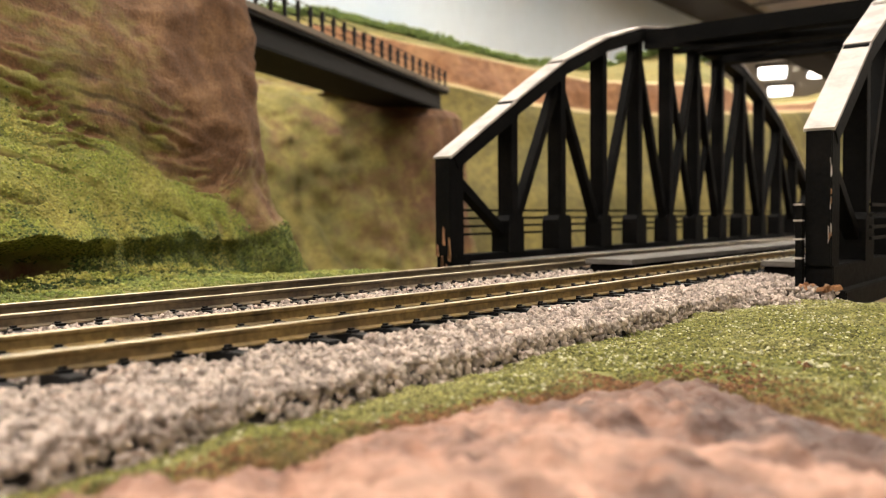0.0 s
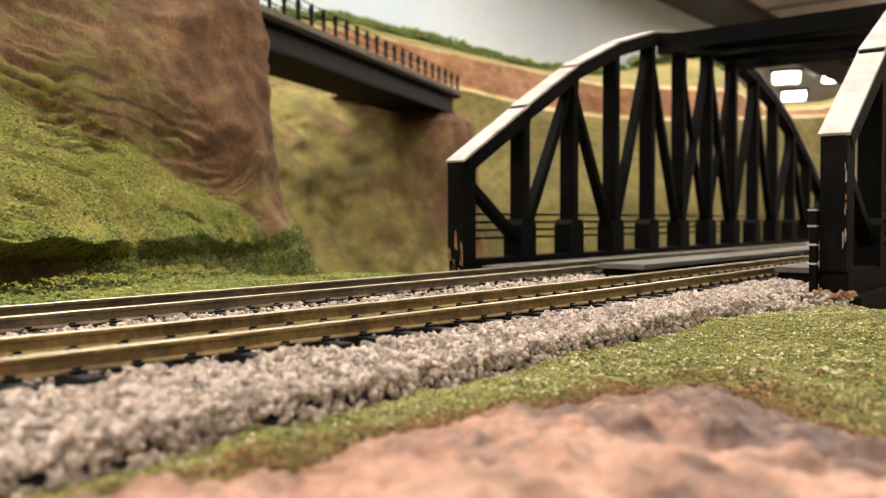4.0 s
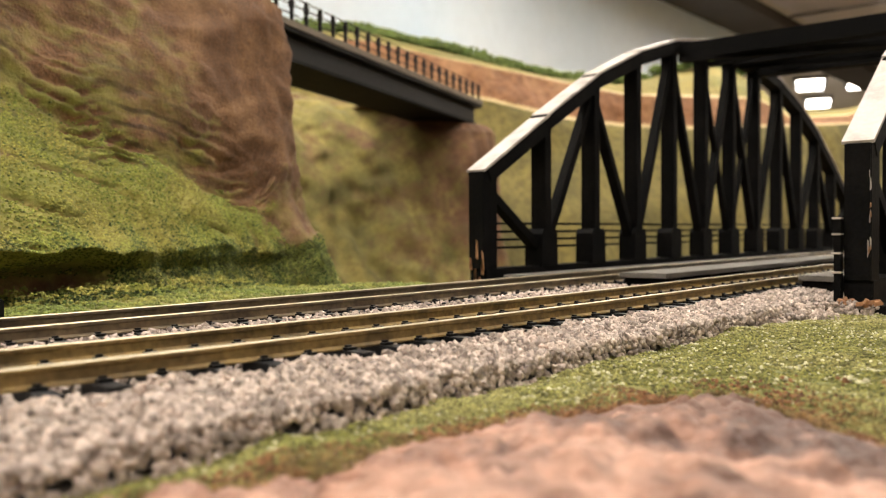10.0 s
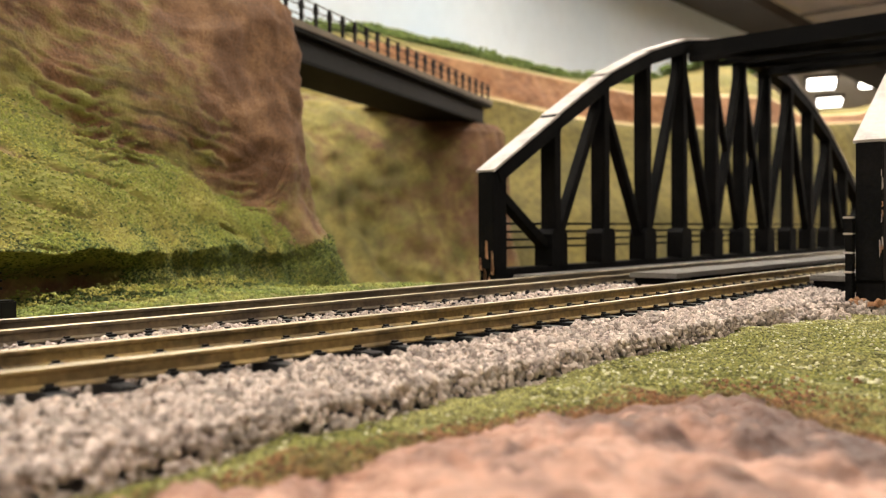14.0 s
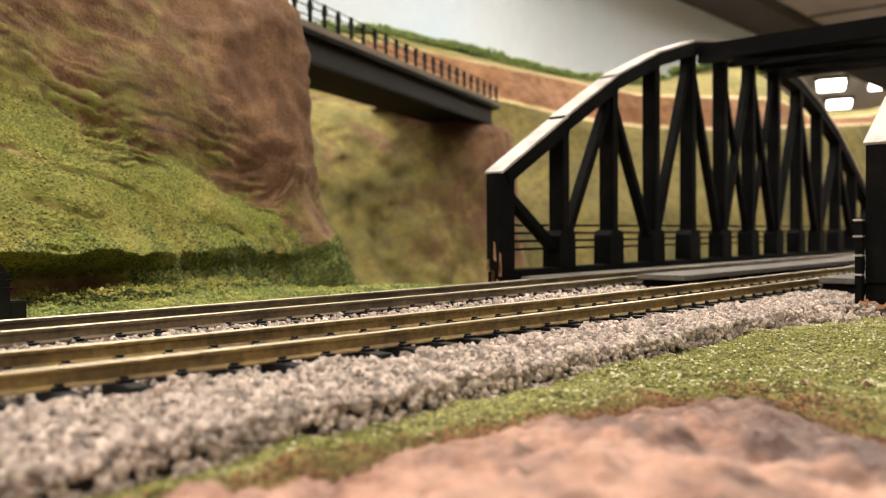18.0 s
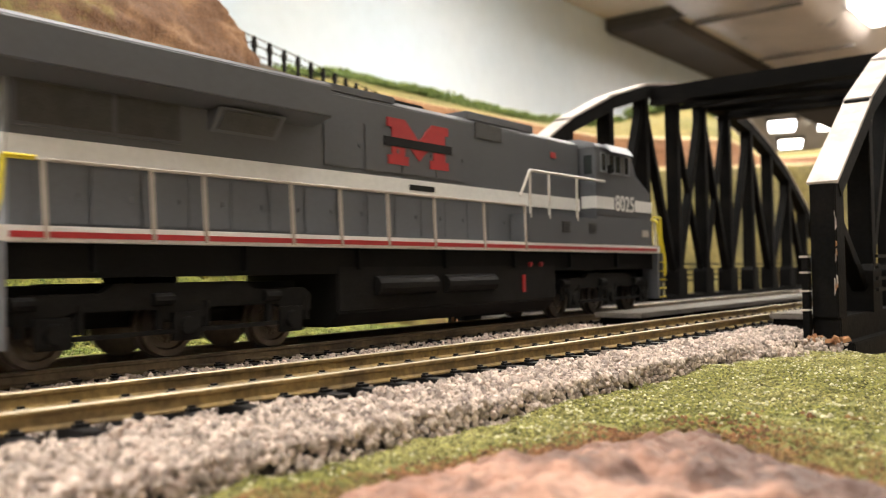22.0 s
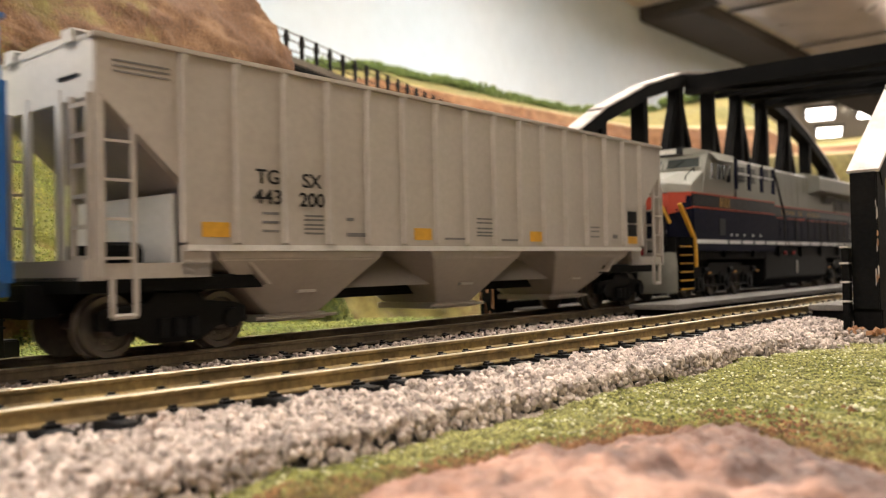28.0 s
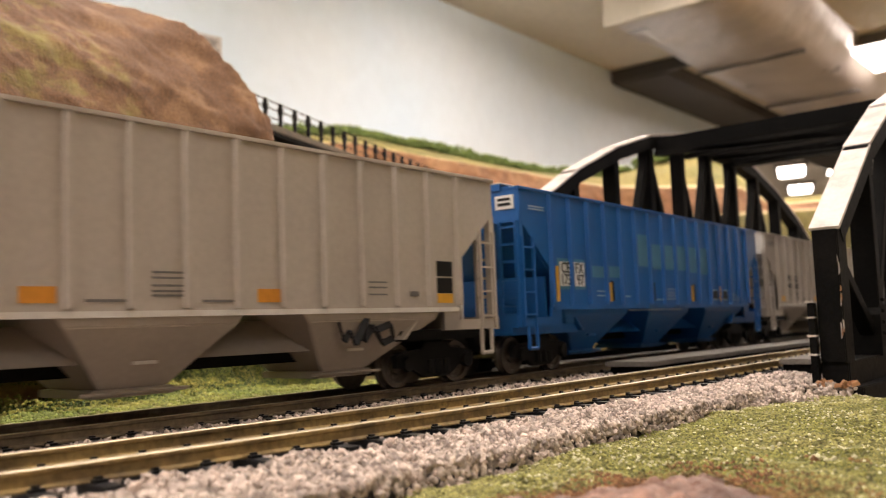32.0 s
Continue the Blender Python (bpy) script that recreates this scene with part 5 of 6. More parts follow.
def locomotive_grey():
    loco = thing("locomotive", "grey six-axle model locomotive with white and red stripes and yellow handrails", "locomotive")
    base_frame(loco, m_white)
    for s in (-1, 1):
        part("sill_stripe", Geo().box(-118.5, 118.5, s * 17.35, s * 17.55, 21.5, 22.5), m_red, loco, "red sill stripe")
    hood = part("hood", Geo().prism([(-11, 23.4), (11, 23.4), (11, 56.2), (9.6, 57.6), (-9.6, 57.6), (-11, 56.2)], -116, 72, axis="x"), m_grey, loco, bevel=0.25)
    # The end takes the brighter grey, so light falling on it is painted in.
    part("hood_end", Geo().prism([(-11.05, 23.4), (11.05, 23.4), (11.05, 49), (-11.05, 49)], -116.4, -115.6, axis="x"), m_grey_lit_trim, hood)
    part("roof_block", Geo().box(10, 45, -10.4, 10.4, 57, 59.6), m_grey, hood, bevel=0.4)
    part("roof_block", Geo().box(-47, -20, -10.8, 10.8, 56.5, 58.6), m_grey, hood, bevel=0.4)
    part("exhaust_stack", Geo().box(-12, 0, -3.5, 3.5, 57.5, 60.2), m_frame, hood, bevel=0.3)
    for s in (-1, 1):
        part("white_stripe", Geo().box(-116.2, 72, s * 10.9, s * 11.35, 34.6, 38.5), m_white, hood, "white stripe along the hood")
        part("roof_vent", Geo().box(13, 26, s * 10.9, s * 11.3, 52.3, 56.6), m_grille, hood)
        part("builder_plate", Geo().box(54, 57, s * 10.95, s * 11.2, 50.6, 52.4), m_red, hood)
        if s < 0:
            # block letter M, drawn as plain shapes with a dark band across
            g = Geo()
            y = -11.45
            outline = [(-24, 53.2), (-17.5, 53.2), (-12, 48.4), (-6.5, 53.2), (0.3, 53.2), (0.3, 51.0), (-1.2, 51.0), (-1.2, 44.0), (0.3, 44.0), (0.3, 41.8), (-7.6, 41.8), (-7.6, 44.0), (-6.2, 44.0), (-6.2, 48.2), (-12, 43.2), (-17.6, 48.2), (-17.6, 44.0), (-16.2, 44.0), (-16.2, 41.8), (-24, 41.8), (-24, 44.0), (-22.5, 44.0), (-22.5, 51.0), (-24, 51.0)]
            g.prism(outline, y, -10.9)
            emblem = part("emblem", g, m_red, hood, "red block-letter emblem with a dark band")
            part("emblem_band", Geo().box(-25.5, 1.6, -11.6, -11.4, 46.2, 48.4), m_ink, emblem)
            part("small_writing", Geo().box(-16, -6, -11.5, -11.3, 35.8, 37.2), m_ink, hood)
    part("white_stripe", Geo().box(-116.75, -116.3, -11.3, 11.3, 34.6, 38.5), m_white, hood, "white stripe round the hood end")
    hood_doors(hood, -112, 28, 14, 24.2, 33.8, 11, m_grey)
    hood_doors(hood, -46, 8, 4, 39.6, 50.5, 11, m_grey)
    wing(hood, -122.5, -48.4, m_grey, m_grey)
    for s in (-1, 1):
        part("end_number", Geo().box(-122.75, -122.4, s * 9 - 1.6, s * 9 + 1.6, 53.5, 54.7), m_hop_white, hood)
    g = Geo()
    for dy in (-1.3, 1.3):
        g.rod((-118, 6.5 + dy, 46), (-116, 6.5 + dy, 46), 1.1, 12)
    part("rear_headlight", g.box(-117, -116, 4, 9, 44.6, 47.4), m_frame, hood)
    part("rear_lamp", Geo().rod((-119.0, 7.0, 40), (-116, 7.0, 40), 1.5, 12), m_white, hood)
    cab = cab_shell(loco, m_grey, m_grey_lit_trim, m_grey, 73, 57.6, 1.7, m_grey_lit_trim, m_grey, 33.0)
    for s in (-1, 1):
        part("white_stripe", Geo().box(73.2, 85.8, s * 16.5, s * 16.8, 35.4, 39.4).box(102.2, 115.8, s * 16.3, s * 16.8, 35.4, 39.4).box(72.75, 73.1, s * 11.4, s * 16.8, 35.4, 39.4), m_white, cab, "white stripe along the cab")
        part("equipment_box", Geo().box(30, 75, s * 11, s * 17.5, 23.3, 31.7), m_grey, loco, bevel=0.2)
        for a in (49, 66):
            g = Geo()
            for k in range(5):
                g.box(a, a + 5, s * 17.4, s * 17.75, 26.8 + k * 0.7, 27.15 + k * 0.7)
            part("louvre", g, m_grille, loco)
        railing(loco, [-112.7, -93.3, -82.2, -60.7, -46.6, -31, -13.6, 7.8, 28.3], 21.2, 33.8, s * 17.6, m_hop, m_hop, tilt=-0.6)
        railing(loco, [31.3, 42, 59], 30.5, 44.3, s * 17.3, m_hop_white, m_hop_white)
        part("handrail", Geo().wire([(25.7, s * 17.5, 36.5), (31.3, s * 17.3, 44.3), (78, s * 17.3, 44.3)], 0.42), m_hop_white, loco)
        # yellow corner grab rails
        for x, d in ((-119.5, -1), (121.5, 1)):
            part("grab_rail", Geo().wire([(x - d * 5, s * 17.5, 34), (x, s * 17.6, 34), (x + d * 0.6, s * 17.6, 27), (x + d * 3.2, s * 17.6, 20), (x + d * 3.0, s * 17.6, 12.5)], 0.45), m_yellow, loco, "yellow corner grab rail")
            part("grab_rail", Geo().wire([(x + d * 6, s * 11.5, 34), (x + d * 9.5, s * 12.2, 33), (x + d * 12.2, s * 12.4, 22), (x + d * 12.0, s * 12.4, 13), (x + d * 10.5, s * 12.4, 12)], 0.45), m_yellow, loco, "yellow corner grab rail")
    letters("8025", 7.6, m_white, cab, (94, -16.87, 37.4), -1, "road_number", 0.98, "white road number")
    end_steps(loco, -119.8, -129.5, m_grey_lit_trim, m_yellow, 5, 21, m_frame)
    end_steps(loco, 119.8, 127.5, m_grey, m_yellow, 5, 21, m_frame)
    part("snow_plough", Geo().prism([(-13, 19), (13, 19), (14, 3.0), (-14, 3.0)], 131.2, 132.4, axis="x").prism([(131.2, -14), (136.5, -3), (136.5, 3), (131.2, 14)], 2.8, 10, axis="z"), m_frame, loco, "black snow plough", bevel=0.2)
    part("builder_plate", Geo().box(107.5, 112.5, -16.95, -16.6, 26.6, 29.0), m_hop, cab, "small pale plate")
    for d in (-1, 1):
        part("pilot", Geo().prism([(-11, 21), (11, 21), (11, 6), (8, 3.2), (-8, 3.2), (-11, 6)], d * 129.0, d * 131.0, axis="x"), m_frame, loco)
        part("end_platform", Geo().box(min(d * 120, d * 131.5), max(d * 120, d * 131.5), -12, 12, 20.6, 22.8), m_white, loco)
        coupler(loco, d * 131, d)
        for s in (-1, 1):
            part("end_rail", Geo().wire([(d * 130.5, s * 3.2, 22.8), (d * 130.5, s * 3.2, 34), (d * 130.5, s * 11.5, 34), (d * 130.5, s * 11.5, 22.8)], 0.45), m_hop_white, loco)
        part("uncoupling_lever", Geo().wire([(d * 132, -13, 18), (d * 132, -6, 16), (d * 132, 6, 16), (d * 132, 13, 18)], 0.35), m_frame, loco)
    tank = fuel_tank(loco, -46, 48, m_truck)
    for s in (-1, 1):
        for a, b in ((-34, -12), (-8, 14)):
            part("air_tank", Geo().rod((a, s * 15.2, 12.2), (b, s * 15.2, 12.2), 2.4, 12), m_truck, tank)
        part("fill_mark", Geo().box(29, 30.4, s * 15.4, s * 15.8, 9, 14), m_red, tank)
        part("valve", Geo().rod((33, s * 15.4, 17), (33, s * 16.2, 17), 0.7, 8).rod((39, s * 15.4, 17), (39, s * 16.2, 17), 0.7, 8), m_red, tank)
    loco_truck(loco, -84.8)
    loco_truck(loco, 85.4)
    return loco


def locomotive_navy():
    loco = thing("locomotive", "navy blue and grey model locomotive with red lines and gold lettering", "locomotive")
    base_frame(loco, m_navy)
    hood = part("hood", Geo().prism([(-11, 23.4), (11, 23.4), (11, 39.8), (-11, 39.8)], -116, 34, axis="x"), m_navy, loco, bevel=0.2)
    part("hood_top", Geo().prism([(-11, 39.82), (11, 39.82), (11, 56.0), (9.6, 57.2), (-9.6, 57.2), (-11, 56.0)], -116, 78, axis="x"), m_stone_grey, hood, bevel=0.25)
    for s in (-1, 1):
        part("red_line", Geo().box(-116, 34, s * 10.95, s * 11.2, 39.4, 39.95), m_orange_red, hood, "orange-red line along the hood")
        part("black_band", Geo().box(-115, 33, s * 10.95, s * 11.15, 34.8, 39.1), m_ink, hood)
        for k in range(9):
            a = -108 + k * 15.4
            part("red_dash", Geo().box(a, a + 11.5, s * 10.95, s * 11.25, 33.9, 34.3), m_orange_red, hood)
        # company lettering as plain gold bars
        for a, b in ((6, -15), (-20, -27), (-34, -57)):
            n = max(2, int(abs(a - b) / 3.1))
            for k in range(n):
                x = a + (b - a) * (k + 0.5) / n
                part("gold_bar", Geo().box(x - 0.75, x - 0.4, s * 11.1, s * 11.3, 36.1, 38.0).box(x - 0.4, x + 0.7, s * 11.1, s * 11.3, 37.65, 38.0).box(x - 0.4, x + 0.7, s * 11.1, s * 11.3, 36.1, 36.45), m_gold, hood)
        for k in range(6):
            part("vent_seam", Geo().box(-30 + k * 9, -29.6 + k * 9, s * 10.95, s * 11.15, 41, 55), m_stone_grey, hood)
        part("hood_vent", Geo().box(22, 31, s * 10.9, s * 11.3, 50.5, 55.5), m_grille, hood)
    hood_doors(hood, -112, 30, 13, 24.2, 33.2, 11, m_navy)
    wing(hood, -122.5, -37.4, m_stone_grey, m_stone_grey)
    for x in (18, 3, -14):
        part("roof_stack", Geo().box(x - 4, x + 4, -3, 3, 57, 58.4).rod((x - 3, 0, 58.8), (x + 4, 1, 59.4), 0.8, 6).rod((x, -3, 58.6), (x + 1, 3, 59.6), 0.7, 6), m_frame, hood)
    # wide body behind the cab
    body = part("equipment_body", Geo().box(32.5, 78, -17.4, 17.4, 23.3, 43.4), m_navy, loco, bevel=0.2)
    part("equipment_top", Geo().box(33, 78, -17.45, 17.45, 39.9, 43.6), m_stone_grey, body)
    cab = cab_shell(loco, m_stone_grey, m_stone_grey, m_navy, 78, 57.6, 0.0, m_stone_grey, m_stone_grey, 40.0)
    part("nose_wedge", Geo().box(126.6, 127.0, -9.9, 9.9, 33.0, 39.6), m_orange_red, cab, "orange-red wedge on the nose")
    for s in (-1, 1):
        for k in range(6):
            f = 0.12 * k + 0.1 * (k % 2)
            part("nose_flash", Geo().beam((121.2 + 5.6 * f, s * (16.6 - 6.5 * f), 39.4 - k * 1.25), (126.9, s * 9.95, 39.4 - k * 1.25), 0.5, 1.27), m_orange_red, cab, "orange-red flash on the nose corner")
        part("red_line", Geo().beam((120.6, s * 17.1, 34.6), (127.0, s * 10.1, 32.2), 0.5, 0.45), m_orange_red, cab, "orange-red line along the body")
        part("red_line", Geo().box(33, 120.7, s * 16.6, s * 17.5, 39.6, 40.1), m_orange_red, cab, "orange-red line along the body")
        part("red_line", Geo().box(33, 120.7, s * 16.6, s * 17.5, 34.4, 34.85), m_orange_red, cab, "orange-red line along the body")
        part("black_band", Geo().box(33, 120.6, s * 16.0, s * 17.48, 35.02, 39.38), m_ink, cab)
        part("navy_skirt", Geo().box(33, 120.6, s * 16.2, s * 17.46, 18.4, 34.18), m_navy, cab)
        part("white_stripe", Geo().box(89, 119.6, s * 17.4, s * 17.6, 21.2, 22.7), m_white, cab, "white sill stripe")
        part("door_panel", Geo().box(91, 97, s * 17.4, s * 17.6, 24.5, 31), m_ink, cab)
        for x in (84, 78, 70, 60, 51):
            part("small_mark", Geo().box(x, x + 1.7, s * 17.4, s * 17.6, 24.4, 25.2), m_white, cab)
        x = 87
        while x > -108:
            ln = 12.0 if x > 40 else 15.0
            part("white_dash", Geo().box(x - ln, x, s * 17.35, s * 17.62, 21.2, 22.6), m_white, loco)
            x -= ln + 2.0
        for a in (77.7, 63, 48, 33.4):
            part("louvre_post", Geo().beam((a, s * 17.2, 43.4), (a - 0.3, s * 17.2, 55.2), 1.4, 1.2, up=(0, 1, 0)), m_navy, loco, "navy railing post")
        for z in (50, 55):
            part("handrail", Geo().rod((33, s * 17.3, z), (78, s * 17.3, z), 0.4, 6), m_hop_white, loco)
        part("handrail", Geo().rod((33, s * 17.3, 55), (19, s * 17.3, 34.5), 0.45, 6), m_frame, loco)
        for k in range(3):
            a = 73 - k * 12.5
            g = Geo()
            for j in range(5):
                g.box(a - 8, a, s * 11.0, s * 11.7, 48.4 + j * 1.3, 49.1 + j * 1.3)
            part("louvre", g, m_ink, loco)
        railing(loco, [-107, -92, -78, -64.7, -48.4, -34, -15, 3.5, 20], 21.2, 34.5, s * 17.5, m_ink, m_navy)
        for x, d in ((-120, -1), (119.8, 1)):
            part("grab_rail", Geo().beam((x + d * 9, s * 15.6, 35.5), (x + d * 1.0, s * 17.6, 22.5), 1.3, 1.1), m_amber, loco, "amber corner grab rail")
            part("grab_rail", Geo().beam((x + d * 1.0, s * 17.6, 22.5), (x + d * 0.4, s * 17.6, 12.5), 1.3, 1.1, up=(0, 1, 0)), m_amber, loco, "amber corner grab rail")
            part("grab_rail", Geo().beam((x + d * 13, s * 10.5, 34.5), (x + d * 11, s * 12.5, 28.5), 1.3, 1.1), m_amber, loco, "amber corner grab rail")
            part("end_rail", Geo().wire([(x + d * 12, s * 3, 22.8), (x + d * 12, s * 3, 33), (x + d * 12, s * 11, 34), (x + d * 12, s * 11, 22.8)], 0.55), m_ink, loco)
        part("ditch_light", Geo().rod((129, s * 9, 25.5), (133, s * 9, 25.5), 1.5, 12), m_white, loco, "white ditch light")
        for x in (100, 74, 48, -60, -85, -110):
            part("axle_mark", Geo().box(x, x + 3, s * 14.6, s * 15.0, 9.6, 10.4), m_orange, loco)
    letters("8101", 5.8, m_gold, cab, (91, 17.65, 37.0), 1, "road_number", 0.95, "gold road number")
    letters("8101", 5.8, m_gold, cab, (91, -17.65, 37.0), -1, "road_number", 0.95, "gold road number")
    end_steps(loco, 121.2, 132.5, m_frame, m_amber, 6, 23.4)
    end_steps(loco, -121, -131, m_frame, m_amber, 6, 23.4)
    for d in (-1, 1):
        part("end_platform", Geo().box(min(d * 120, d * 134), max(d * 120, d * 134), -12.5, 12.5, 20.6, 23.0), m_frame, loco)
        coupler(loco, d * 134, d)
    part("anticlimber", Geo().box(132.5, 135.5, -11, 11, 19, 22.6), m_stone_grey, loco, bevel=0.3)
    part("snow_plough", Geo().add([(134, -16.5, 3.2), (141, -3, 3.2), (141, 3, 3.2), (134, 16.5, 3.2), (134, -16.5, 12), (137, -8, 18), (137, 8, 18), (134, 16.5, 12), (133, -16, 3.2), (133, 16, 3.2), (133, -16, 18), (133, 16, 18)],
                                  [(0, 1, 5, 4), (1, 2, 6, 5), (2, 3, 7, 6), (8, 10, 4, 0), (9, 3, 7, 11), (10, 11, 6, 5), (10, 5, 4), (11, 7, 6), (8, 9, 11, 10), (0, 8, 9, 3), (0, 3, 2, 1)]), m_stone_grey, loco, "grey snow plough", bevel=0.3)
    part("plough_patch", Geo().box(136.8, 138.3, -6, 6, 14, 19.5), m_red, loco, "faded red patch on the plough")
    tank = fuel_tank(loco, -50, 41, m_truck)
    for s in (-1, 1):
        part("sight_glass", Geo().box(-3, -1.6, s * 15.4, s * 15.8, 8, 14), m_hop_white, tank)
        part("valve", Geo().rod((15, s * 15.4, 17.6), (15, s * 16.4, 17.6), 0.8, 8).rod((3, s * 15.4, 17.6), (3, s * 16.4, 17.6), 0.8, 8), m_red, tank)
    loco_truck(loco, -85)
    loco_truck(loco, 85)
    return loco


def car_truck(parent, xc):
    tr = part("truck", Geo().box(xc - 4, xc + 4, -10, 10, 5, 9.5), m_frame, parent, "dark two-axle freight truck", bevel=0.3)
    for s in (-1, 1):
        y0, y1 = s * 10.6, s * 12.4
        g = Geo().prism([(xc - 15.2, 8.0), (xc - 13, 8.8), (xc - 6, 9.4), (xc - 4.5, 11.2), (xc + 4.5, 11.2), (xc + 6, 9.4), (xc + 13, 8.8), (xc + 15.2, 8.0), (xc + 15.2, 5.0), (xc + 9, 4.6), (xc + 5, 2.2), (xc - 5, 2.2), (xc - 9, 4.6), (xc - 15.2, 5.0)], y0, y1)
        part("side_frame", g, m_truck, tr, bevel=0.25)
        for k in (-3, 0, 3):
            part("spring", Geo().rod((xc + k, y1 + s * 0.3, 3.2), (xc + k, y1 + s * 0.3, 6.6), 1.1, 8), m_truck, tr)
        for k in (-11.45, 11.45):
            part("bearing", Geo().lathe([(0, 2.0), (s * 1.2, 1.8), (s * 1.2, 0.3)], (xc + k, y1, 5.9), 14), m_truck, tr)
    for k in (-11.45, 11.45):
        wheelset(tr, xc + k, 5.5)
    return tr


def hopper_car(paint, pale, scheme, label):
    car = thing("hopper_car", label, "hopper car", group="hopper cars of the train")
    side = [(-84.5, 19.2), (84.5, 19.2), (84.5, 29.7), (101, 44.3), (101, 53.5), (-101, 53.5), (-101, 44.3), (-84.5, 29.7)]
    for s in (-1, 1):
        g = Geo()
        g.prism(side, s * 17.2, s * 18.3)
        part("side_wall", g, paint, car, bevel=0.12)
        for k in range(16):
            x = -85.1 + k * 11.35
            part("rib", Geo().prism([(x - 0.95, s * 18.2), (x - 0.55, s * 19.5), (x + 0.55, s * 19.5), (x + 0.95, s * 18.2)], 19.9, 52.8, axis="z"), paint, car)
        part("side_sill", Geo().box(-85, 85, s * 17.8, s * 18.75, 18.4, 19.5), pale if scheme == "grey" else paint, car)
        part("top_chord", Geo().box(-101.6, 101.6, s * 16.6, s * 18.9, 53.0, 53.9), paint, car, bevel=0.15)
    # roof with running boards and hatches
    roof = part("roof", Geo().prism([(-17.4, 53.0), (17.4, 53.0), (16, 53.9), (8, 54.7), (0, 55.0), (-8, 54.7), (-16, 53.9)], -101, 101, axis="x"), pale, car)
    for s in (-1, 1):
        # Pale on every car: the lit edge of the boards, put into their colour.
        part("running_board", Geo().box(-102, 102, s * 9.0, s * 12.6, 55.1, 55.4), m_hop_white, car)
        for e in (-1, 1):
            part("board_end", Geo().prism([(s * 9.0, 55.1), (s * 12.6, 55.1), (s * 12.6, 53.2), (s * 9.0, 53.2)], min(e * 101.6, e * 102), max(e * 101.6, e * 102), "x"), pale, car)
        for k in range(9):
            part("board_bracket", Geo().box(-98 + k * 24.5, -97 + k * 24.5, s * 9.2, s * 12.4, 54.0, 55.1), paint, car)
    part("hatch_cover", Geo().box(-92, 92, -4.5, 4.5, 54.9, 56.2), pale, car, bevel=0.3)
    # ends: upper wall, slope sheet, posts, ladders, platform
    for e in (-1, 1):
        end = part("end_wall", Geo().box(min(e * 100, e * 101), max(e * 100, e * 101), -17.4, 17.4, 43.8, 53.5), pale, car)
        part("slope_sheet", Geo().add([(e * 100.8, -17.3, 44.2), (e * 100.8, 17.3, 44.2), (e * 66, 17.3, 12), (e * 66, -17.3, 12), (e * 99.8, -17.3, 44.2), (e * 99.8, 17.3, 44.2), (e * 65, 17.3, 12), (e * 65, -17.3, 12)], [(0, 1, 2, 3), (7, 6, 5, 4), (0, 4, 5, 1), (1, 5, 6, 2), (2, 6, 7, 3), (3, 7, 4, 0)]), paint, car)
        if scheme == "grey":
            part("end_writing", Geo().box(min(e * 100.9, e * 101.2), max(e * 100.9, e * 101.2), -13, -6, 47.4, 48.0), m_ink, end)
        part("bolster_wall", Geo().box(min(e * 85.6, e * 86.4), max(e * 85.6, e * 86.4), -16.6, 16.6, 14, 28.5), pale, car)
        part("end_platform", Geo().box(min(e * 66, e * 103), max(e * 66, e * 103), -15.5, 15.5, 11.5, 14.2), m_frame if scheme == "grey" else paint, car)
        part("end_sill", Geo().box(min(e * 101.5, e * 103), max(e * 101.5, e * 103), -17.6, 17.6, 13.6, 17), paint, car)
        part("draft_box", Geo().box(min(e * 100, e * 106), max(e * 100, e * 106), -3.5, 3.5, 7.5, 13), m_frame, car)
        coupler(car, e * 104, e)
        for y in (-6, 6):
            part("end_post", Geo().box(min(e * 100.4, e * 101.4), max(e * 100.4, e * 101.4), y - 0.8, y + 0.8, 14, 46), pale, car)
        part("brake_rigging", Geo().box(min(e * 86, e * 92), max(e * 86, e * 92), 5, 11, 14.2, 20).rod((e * 84, -5, 18), (e * 95, -5, 18), 2.4, 12), m_frame if scheme == "grey" else paint, car)
        for s in (-1, 1):
            part("corner_post", Geo().box(min(e * 99.6, e * 101.2), max(e * 99.6, e * 101.2), s * 16.4, s * 18.2, 13.6, 46), paint, car)
            part("side_flange", Geo().box(min(e * 79.6, e * 102), max(e * 79.6, e * 102), s * 17.0, s * 18.2, 13.8, 16.4), paint, car)
            part("flange_plate", Geo().prism([(e * 79.6, 14), (e * 85.5, 14), (e * 85.5, 19.4), (e * 79.6, 19.4)], s * 17.4, s * 18.2), paint, car)
            ld = part("ladder", Geo().box(min(e * 94.4, e * 95.1), max(e * 94.4, e * 95.1), s * 18.0, s * 18.8, 14, 39.5).box(min(e * 100.2, e * 101.0), max(e * 100.2, e * 101.0), s * 18.0, s * 18.8, 14, 39.5), paint, car)
            for k in range(4):
                part("rung", Geo().box(min(e * 95, e * 100), max(e * 95, e * 100), s * 18.2, s * 18.7, 17 + k * 6.4, 17.45 + k * 6.4), paint, ld)
            part("stirrup", Geo().wire([(e * 94.4, s * 18.3, 14), (e * 94.4, s * 18.3, 7.6), (e * 98.6, s * 18.3, 7.6), (e * 98.6, s * 18.3, 14)], 0.55), paint, car)
            el = part("end_ladder", Geo().box(min(e * 101.3, e * 102.2), max(e * 101.3, e * 102.2), s * 16.8, s * 17.7, 14, 44).box(min(e * 101.3, e * 102.2), max(e * 101.3, e * 102.2), s * 11.2, s * 12.1, 14, 44), paint, car)
